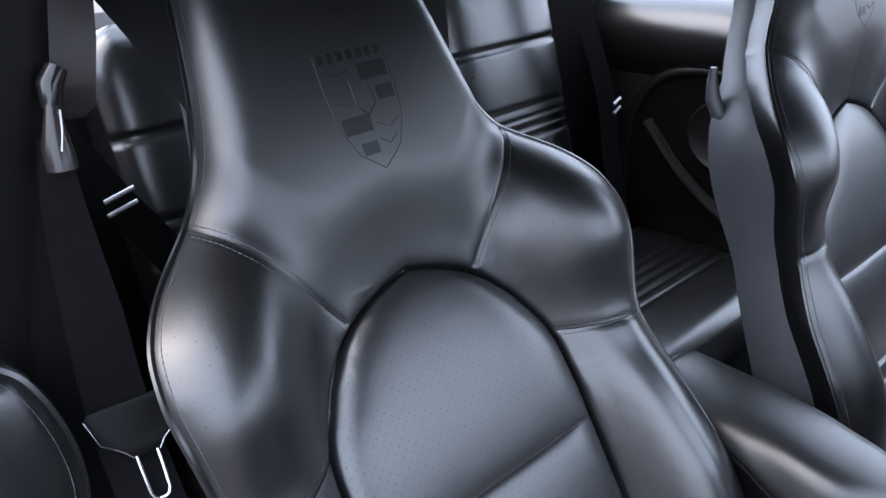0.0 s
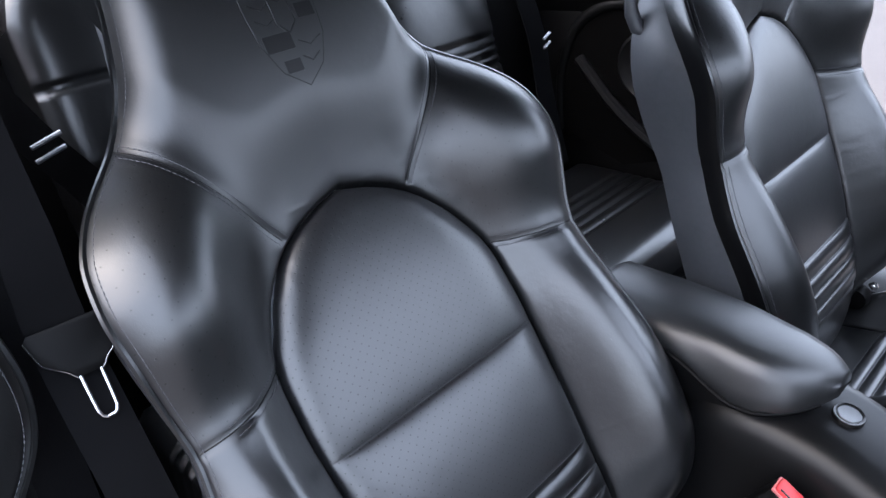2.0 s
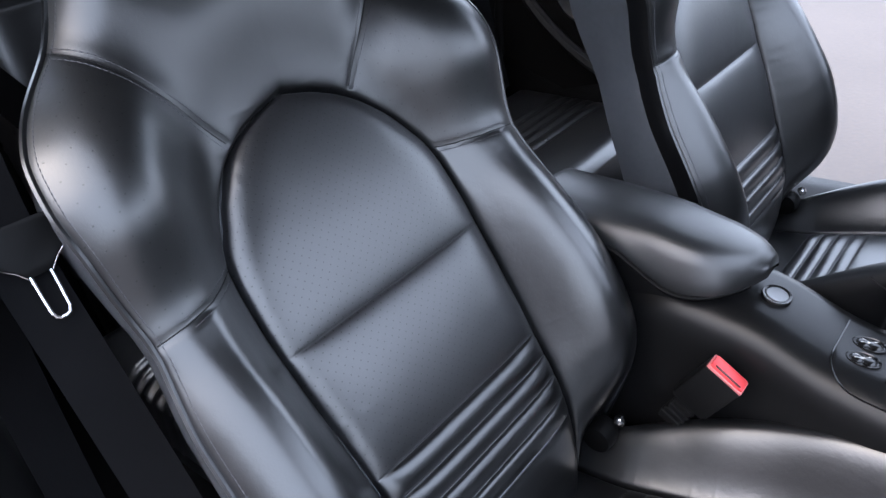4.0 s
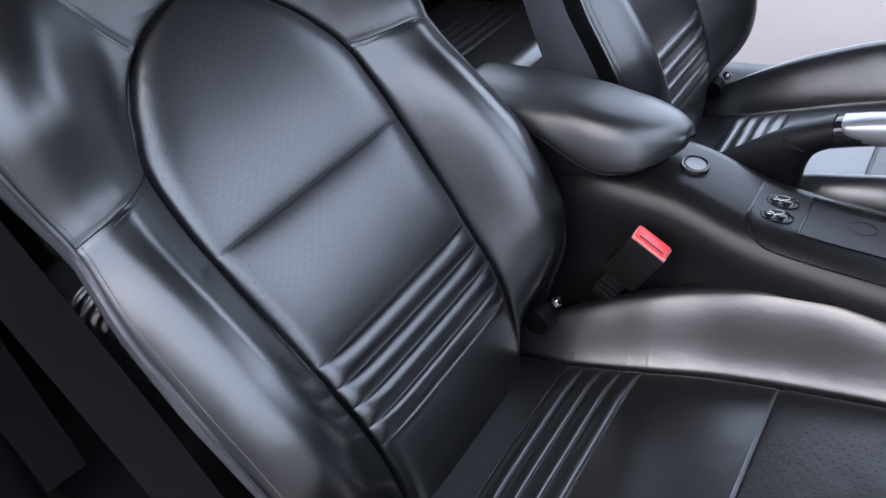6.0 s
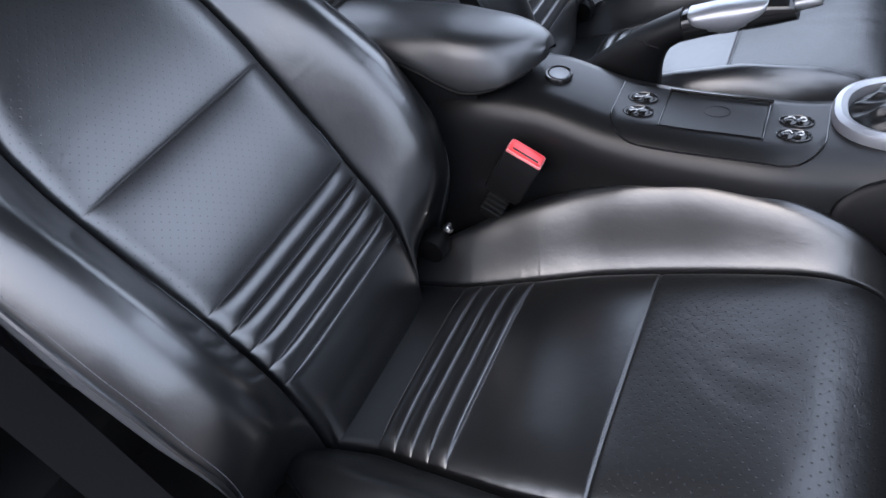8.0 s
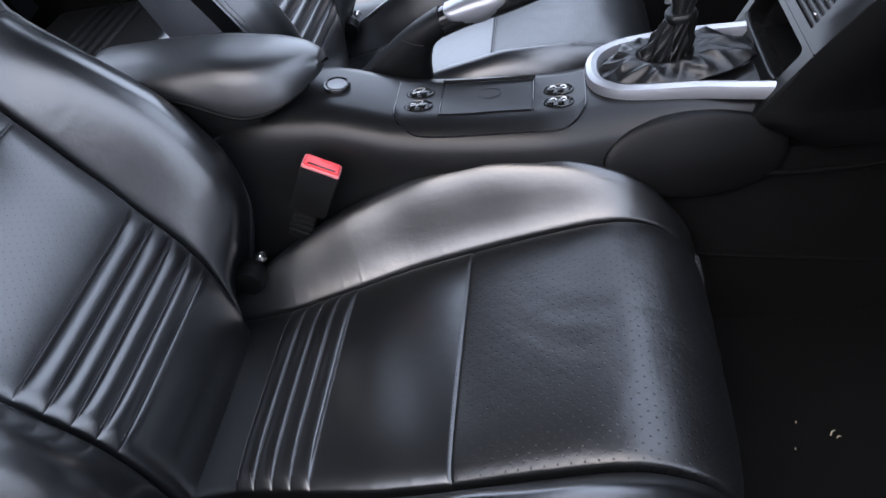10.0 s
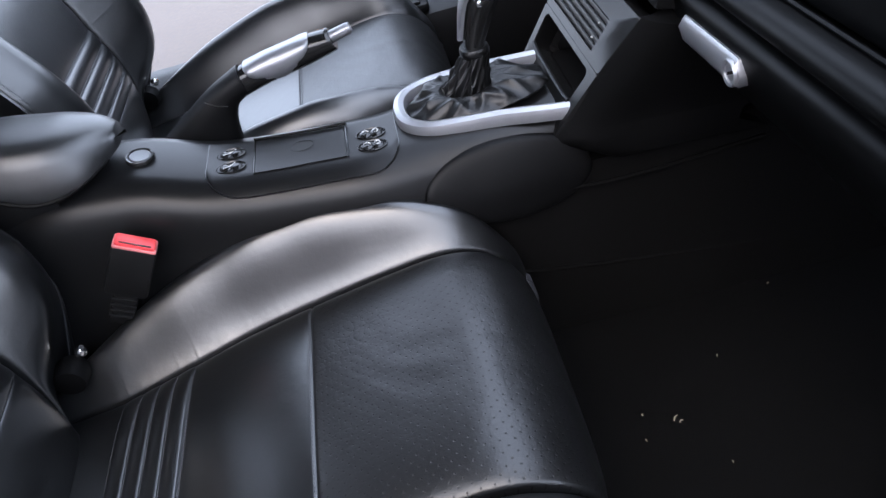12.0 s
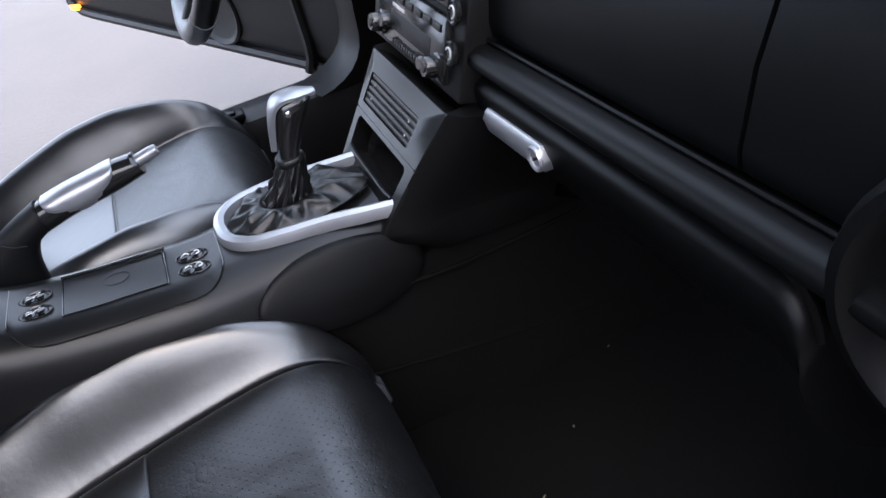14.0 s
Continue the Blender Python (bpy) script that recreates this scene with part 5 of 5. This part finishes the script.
def on_door(s, z, d=0.0):
    return D0 + dw * s + dn * d + Vector((0, 0, z))
L = (D1 - D0).length
rings = []
for s in np.linspace(0, L, 24):
    e = min(s, L - s)
    low = 0.332 + 0.07 * s + 0.04 * max(0, 1 - e / 0.08) ** 2
    rings.append([on_door(s, low + 0.02, 0.02), on_door(s, low, -0.01), on_door(s, low + 0.01, -0.09), on_door(s, 0.86, -0.09), on_door(s, 0.88, -0.04), on_door(s, 0.87, 0.0), on_door(s, 0.72, 0.035), on_door(s, low + 0.10, 0.035), on_door(s, low + 0.045, 0.030)])
door_body = part("door_body", loft(rings), TRIM, door, "black door with moulded inner panel", sharp=50)
part("edge_strip", tube([on_door(s, 0.339 + 0.07 * s + 0.04 * max(0, 1 - min(s, L - s) / 0.08) ** 2, 0.022) for s in np.linspace(0.01, L - 0.01, 24)], 0.014, 8), TRIM, door, "black rubber strip along the lower edge")
dm = Matrix.Translation(on_door(0.46, 0.47, 0.034)) @ Vector((0, 0, 1)).rotation_difference(dn).to_matrix().to_4x4()
part("door_speaker", spin([(0, -0.004), (0.088, -0.004), (0.088, 0.004), (0.083, 0.008), (0.076, 0.004), (0.07, 0.001), (0, 0.003)], dm, 40), TRIM, door, "round black speaker cover")
part("panel_end", tube([on_door(0.155 + 0.03 * max(0.0, (0.42 - z) / 0.08) ** 2, z, 0.036) for z in np.linspace(0.345, 0.80, 14)], 0.013, 8), TRIM_SOFT, door, "black moulded end of the inner panel")
part("pocket", tube([on_door(s, 0.60 - 0.05 * math.sin(math.pi * (s - 0.12) / 0.66), 0.055) for s in np.linspace(0.12, 0.78, 16)], 0.022, 10), LEATHER, door, "black leather door pocket rim")
part("armrest", tube([on_door(0.2, 0.72, 0.05), on_door(0.45, 0.70, 0.06), on_door(0.7, 0.71, 0.05)], [0.02, 0.03, 0.02], 10), LEATHER, door, "black leather door armrest")
part("marker_lamp", box((-0.022, -0.008, -0.008), (0.022, 0.008, 0.008), 0.004, Matrix.Translation(on_door(L - 0.04, 0.435, 0.030)) @ Matrix.Rotation(math.atan2(dw.y, dw.x), 4, "Z")), AMBER, door, "lit amber marker lamp")

# ---------------------------------------------------------------- rear cabin
def pad(name, parent, material, origin_, ux, uy, un, w, h, thick, creases, corner, label="", cushion_h=0.02, n=90):
    """An upholstered pad with a rounded outline, a pillow top and sewn creases across it."""
    ux, uy, un, origin_ = (np.array(v, float) for v in (ux, uy, un, origin_))
    a = np.linspace(-1, 1, n)
    X, Yv = np.meshgrid(a, a)
    # square to rounded outline
    hx = w / 2
    yy = (Yv + 1) / 2 * h
    trim = np.zeros_like(yy)
    e = np.minimum(yy, h - yy)
    trim = np.where(e < corner, corner - np.sqrt(np.maximum(0, corner ** 2 - (corner - e) ** 2)), 0)
    xx = X * (hx - trim)
    edge = np.minimum(np.minimum(1 - np.abs(X), 1) * hx, e)
    z = cushion_h * (1 - np.exp(-edge / 0.018)) * 1.0
    z = z - thick * (edge < 1e-6)
    for c in creases:
        z = z - 0.006 * np.exp(-((yy - c) / 0.004) ** 2)
    P = origin_ + xx[..., None] * ux + yy[..., None] * uy + z[..., None] * un
    kind = np.zeros((n - 1, n - 1), int)
    return sheet_parts(P, kind, {0: (name, material, label)}, parent, np.stack([xx, yy], -1))


for y0, yc, wc in ((-0.287, -0.30, 0.36), (0.243, 0.36, 0.46)):
    rear = thing("small_seat", (-0.6, y0, 0.45), "small black leather rear seat with sewn pleats", "seat", "small seats")
    up = Vector((-0.20, 0, 0.98))
    nrm = Vector((0.98, 0, 0.20))
    back = part("rear_back", box((-0.14, -0.20, -0.07), (0.14, 0.50, -0.001), 0.02, Matrix(((0, up.x, nrm.x, -0.735), (1, 0, 0, y0), (0, up.z, nrm.z, 0.60), (0, 0, 0, 1)))), TRIM, rear, "black backrest core")
    pad("backrest_cover", back, LEATHER, (-0.735, y0, 0.58), (0, 1, 0), up, nrm, 0.285, 0.545, 0.05, (0.10, 0.245, 0.262, 0.279, 0.296, 0.405), 0.07, "black leather with three pleats and a cross seam", 0.03)
    seat_pan = part("rear_pan", box((-0.74, yc - wc / 2 + 0.01, 0.40), (-0.42, yc + wc / 2 - 0.01, 0.52), 0.03), TRIM, rear, "black cushion core")
    pad("cushion_cover", seat_pan, LEATHER, (-0.40, yc, 0.525), (0, 1, 0), (-0.99, 0, 0.03), (0.03, 0, 0.99), wc, 0.36, 0.05, (0.13, 0.155, 0.18, 0.205, 0.23), 0.05, "pleated black leather cushion", 0.03)
structure("rear_shelf", box((-1.15, -0.60, 1.06), (-0.86, 0.62, 1.10), 0.015), HEADLINER, "grey cloth rear parcel shelf", "shelf")
structure("rear_floor", box((-0.95, -0.62, 0.34), (-0.42, 0.62, 0.42), 0.01), CARPET, "black carpeted rear floor", "floor")
structure("rear_wall", box((-0.92, -0.62, 0.34), (-0.87, 0.62, 1.07), 0.01), CARPET, "black carpeted rear bulkhead", "wall")

# left quarter panel: padded shoulder, arched recess, speaker
structure("quarter_panel_left", box((-1.2, 0.60, 0.20), (-0.44, 0.66, 0.985), 0.015), TRIM, "black trim on the rear side wall", "wall")
structure("window_ledge_left", loft([[(x, y, z + 0.01 * math.sin((x + 1.2) * 4)) for y, z in ((0.60, 0.86), (0.575, 0.90), (0.565, 0.945), (0.578, 0.985), (0.61, 1.005), (0.66, 1.01), (0.66, 0.90))] for x in np.linspace(-1.2, -0.42, 20)]), LEATHER, "padded black shoulder under the rear side window", "ledge")
recess = thing("side_recess", (-0.64, 0.59, 0.60), "black moulded recess with a speaker in the side trim", "side trim")
arch = [(-0.80, 0.62), (-0.79, 0.74), (-0.755, 0.83), (-0.70, 0.875), (-0.63, 0.89), (-0.55, 0.885), (-0.50, 0.87)]
part("arch_rim", tube([Vector((p.x, 0.592, p.z)) for p in spline([(x, 0, z) for x, z in arch], 6)], 0.012, 10), TRIM, recess, "raised arch of the recess")
part("recess_panel", loft([[(x, 0.596, z) for x, z in arch + [(-0.48, 0.60), (-0.64, 0.56)]], [(x * 0.98 - 0.012, 0.588, z * 0.985 + 0.01) for x, z in arch + [(-0.48, 0.60), (-0.64, 0.56)]]]), CARPET, recess, "dark fabric inside the arch", smooth=False)
part("side_speaker", spin([(0, -0.004), (0.07, -0.004), (0.07, 0.01), (0.063, 0.016), (0.055, 0.010), (0, 0.006)], Matrix.Translation((-0.575, 0.588, 0.775)) @ Matrix.Rotation(math.pi / 2, 4, "X"), 32), TRIM, recess, "round black speaker")
part("belt_channel", tube(spline([(-0.74, 0.585, 0.78), (-0.66, 0.575, 0.70), (-0.58, 0.57, 0.64), (-0.50, 0.57, 0.60)], 5), 0.013, 8), TRIM, recess)

# right-hand pillar, belt guide and belt
structure("door_pillar_right", loft([[(-0.455, y, z), (-0.47, y + 0.018, z), (-0.60, y + 0.035, z), (-0.62, y - 0.10, z), (-0.455, y - 0.10, z)] for y, z in ((-0.66, 0.42), (-0.645, 0.80), (-0.62, 0.93), (-0.592, 1.02), (-0.562, 1.13), (-0.535, 1.24), (-0.50, 1.34))]), TRIM, "black trimmed pillar behind the passenger door", "pillar", sharp=60)
structure("quarter_panel_right", box((-1.2, -0.66, 0.20), (-0.62, -0.60, 1.0), 0.015), TRIM, "black trim on the rear side wall", "wall")
guide = thing("belt_guide", (-0.50, -0.535, 1.05), "dark brown plastic belt guide with a loop", "belt guide")
part("cover", loft([[(-0.475 - d, y0, z), (-0.470 - d, y1, z), (-0.50 - d, y1 + 0.008, z), (-0.53, y1, z), (-0.53, y0, z)] for z, y0, y1, d in ((1.083, -0.545, -0.531, 0.004), (1.09, -0.552, -0.522, 0.0), (1.11, -0.552, -0.516, 0.0), (1.14, -0.55, -0.508, 0.0), (1.17, -0.545, -0.502, 0.002), (1.21, -0.54, -0.495, 0.006), (1.26, -0.53, -0.492, 0.012))]), BROWN, guide, "smooth dark plastic height adjuster cover", sharp=60)
part("bracket", tube([(-0.455, -0.545, 1.125), (-0.452, -0.553, 1.115), (-0.45, -0.556, 1.10)], [0.008, 0.009, 0.007], 10), GLOSS, guide)
part("loop", tube([(-0.448, -0.556, 1.105), (-0.446, -0.559, 1.09), (-0.444, -0.562, 1.072), (-0.443, -0.563, 1.058), (-0.444, -0.563, 1.050)], [0.004, 0.007, 0.011, 0.012, 0.006], 14), BROWN, guide, "polished brown loop")
part("loop_line", tube([(-0.4345, -0.555, 1.10), (-0.4325, -0.558, 1.085), (-0.4325, -0.562, 1.072)], 0.0007, 5), PALE_MARK, guide)
belt = thing("seat_belt", (-0.30, -0.60, 0.30), "black webbing seat belt hanging beside the seat", "seat belt")
def strap(points, widths, sides, thick=0.0012):
    pts = spline(points, 8)
    n = len(pts)
    fw = np.interp(np.linspace(0, 1, n), np.linspace(0, 1, len(widths)), widths)
    sv = [Vector(s) for s in sides]
    rings = []
    for i, p in enumerate(pts):
        f = i / (n - 1) * (len(sv) - 1)
        k = min(int(f), len(sv) - 2)
        side = (sv[k] * (1 - f + k) + sv[k + 1] * (f - k)).normalized()
        way = (pts[min(i + 1, n - 1)] - pts[max(i - 1, 0)]).normalized()
        nn = way.cross(side).normalized()
        rings.append([p + side * fw[i] / 2 + nn * thick, p - side * fw[i] / 2 + nn * thick, p - side * fw[i] / 2 - nn * thick, p + side * fw[i] / 2 - nn * thick])
    return loft(rings)
part("webbing", strap([(-0.445, -0.563, 1.078), (-0.432, -0.572, 1.03), (-0.415, -0.578, 0.95), (-0.40, -0.583, 0.865), (-0.34, -0.585, 0.74), (-0.26, -0.59, 0.60), (-0.17, -0.60, 0.45), (-0.12, -0.605, 0.36)], [0.018, 0.03, 0.042, 0.046, 0.046, 0.046, 0.046, 0.046], [(0.2, 1, 0), (0.3, 1, 0.1), (0.25, 1, 0.15), (0.2, 1, 0.1), (0.3, 0.9, 0.1), (0.5, 0.8, 0.1), (0.5, 0.8, 0.1)]), WEBBING, belt, "black woven strap")
part("webbing", strap([(-0.46, -0.566, 1.078), (-0.455, -0.60, 0.95), (-0.445, -0.615, 0.75), (-0.44, -0.62, 0.5)], [0.03, 0.044, 0.044, 0.044], [(0.2, 1, 0), (0.3, 1, 0.1), (0.3, 1, 0.1)]), WEBBING, belt)
# latch tongue: a dark plate across the webbing that narrows to a bright steel loop
T_DOWN = Vector((0.336, -0.031, -0.941))
T_SIDE = Vector((0.215, 0.976, 0.044))
T_OUT = T_DOWN.cross(T_SIDE).normalized()
def on_tongue(a, b, d=0.0):
    return Vector((-0.392, -0.582, 0.862)) + T_SIDE * a + T_DOWN * b + T_OUT * (0.004 + d)
plate = [(-0.0275, -0.020), (-0.0235, -0.0245), (0.0375, -0.0245), (0.0415, -0.020), (0.036, 0.001), (0.022, 0.012), (0.0165, 0.019), (-0.0025, 0.019), (-0.008, 0.012), (-0.022, 0.001)]
inner = [(0.007 + (a - 0.007) * 0.95, -0.004 + (b + 0.004) * 0.93) for a, b in plate]
tongue = part("tongue_cover", loft([[on_tongue(a, b, -0.002) for a, b in plate], [on_tongue(a, b, 0.001) for a, b in plate], [on_tongue(a, b, 0.002) for a, b in inner]]), DARK_TRIM, belt, "black plastic tongue cover", sharp=35)
for rim_line in (plate[:1] + plate[:6:-1], plate[3:7]):
    part("steel_edge", tube([on_tongue(a, b, 0.0006) for a, b in rim_line], 0.0007, 6), CHROME, tongue, "bright steel edge")
part("tongue", tube([on_tongue(a, b) for a, b in ((-0.0010, 0.016), (-0.0006, 0.035), (0.0, 0.050), (0.0018, 0.0545), (0.0045, 0.0562), (0.0095, 0.0562), (0.0122, 0.0545), (0.014, 0.050), (0.0144, 0.035), (0.0146, 0.016))], 0.0016, 8), CHROME, belt, "bright steel latch tongue")
# rear belts
NEAR_BELT = [(-0.76, -0.53, 1.09), (-0.72, -0.50, 1.02), (-0.70, -0.467, 0.945), (-0.69, -0.435, 0.885), (-0.67, -0.39, 0.78), (-0.64, -0.35, 0.66)]
FAR_BELT = [(-0.76, 0.33, 1.12), (-0.72, 0.352, 1.03), (-0.70, 0.372, 0.94), (-0.69, 0.388, 0.86), (-0.68, 0.39, 0.76), (-0.66, 0.40, 0.62)]
for points, c, half, label in ((NEAR_BELT, Vector((-0.685, -0.464, 0.948)), 0.017, "black rear belt with a bright buckle"), (FAR_BELT, Vector((-0.675, 0.396, 0.866)), 0.009, "black rear belt against the side trim")):
    ob = thing("rear_belt", (-0.68, points[-1][1], 0.60), label, "rear belt", "rear belts")
    part("webbing", strap(points, [0.042] * 6, [(0.0, 1, 0.15), (0.1, 1, 0.2), (0.1, 1, 0.2)]), WEBBING, ob, "black woven strap")
    for k in (0, 1):
        part("slider_bar", tube([c + Vector((0, -half, -0.016 * k)), c + Vector((0, half, 0.008 - 0.016 * k))], 0.0028, 8), SILVER, ob, "bright metal slider bar")

# leather-covered side cushion at the door opening, with a sewn edge
trim = thing("pillar_trim", (-0.42, -0.66, 0.70), "padded black leather trim with a sewn edge by the sill", "side trim")
edge = spline([(-0.40, -0.655, 0.955), (-0.395, -0.636, 0.935), (-0.39, -0.624, 0.895), (-0.385, -0.622, 0.85), (-0.38, -0.634, 0.81), (-0.37, -0.665, 0.77)], 6)
part("pad", loft([[p + Vector((0, 0, 0)), p + Vector((0.012, -0.015, 0.0)), p + Vector((0.016, -0.05, 0.004)), p + Vector((0.012, -0.11, 0.01)), p + Vector((-0.06, -0.11, 0)), p + Vector((-0.06, 0.0, 0))] for p in edge]), LEATHER, trim, "padded black leather", sharp=60)
part("edge_piping", tube(edge, 0.0035, 6), LEATHER, trim)
bm = bmesh.new()
add_stitches(bm, [p + Vector((0.0075, -0.009, 0)) for p in edge], [Vector((1, 0.2, 0.2))] * len(edge))
part("stitching", bm, THREAD, trim, "grey thread", smooth=False)["kind"] = "stuff"


# ---------------------------------------------------------------- litter on the carpet
rnd = random.Random(7)
for k, (x, y, s) in enumerate(((0.511, -0.290, 1.0), (0.516, -0.296, 0.6), (0.47, -0.308, 0.4), (0.501, -0.108, 0.35), (0.547, -0.36, 0.35), (0.592, -0.222, 0.4), (0.70, -0.134, 0.35), (0.478, -0.275, 0.3))):
    a = rnd.uniform(0, 3.1)
    d = Vector((math.cos(a), math.sin(a), 0)) * 0.0042 * s
    p = Vector((x, y, FLOOR + 0.0068))
    alone("straw_crumb", tube([p - d, p + Vector((0, 0.001, 0.0006)), p + d * 0.8 + Vector((0.002 * s, 0, 0))], [0.0005, 0.0008, 0.0004], 6), LEAF, "pale crumb of dry straw on the carpet", "crumb", "crumbs on the carpet")
# moulded edge of the floor mat
structure("floor_mat", box((0.36, -0.56, FLOOR), (1.02, -0.10, FLOOR + 0.006), 0.003), CARPET, "black carpet mat in the passenger footwell", "floor mat")
catch = thing("sill_catch", (0.36, 0.605, 0.415), "black plastic catch on the far sill", "catch")
part("catch_body", box((0.325, 0.588, 0.413), (0.395, 0.622, 0.430), 0.006), TRIM, catch, "black plastic catch")
part("catch_tip", box((0.345, 0.592, 0.428), (0.380, 0.618, 0.436), 0.003), TRIM_SOFT, catch)
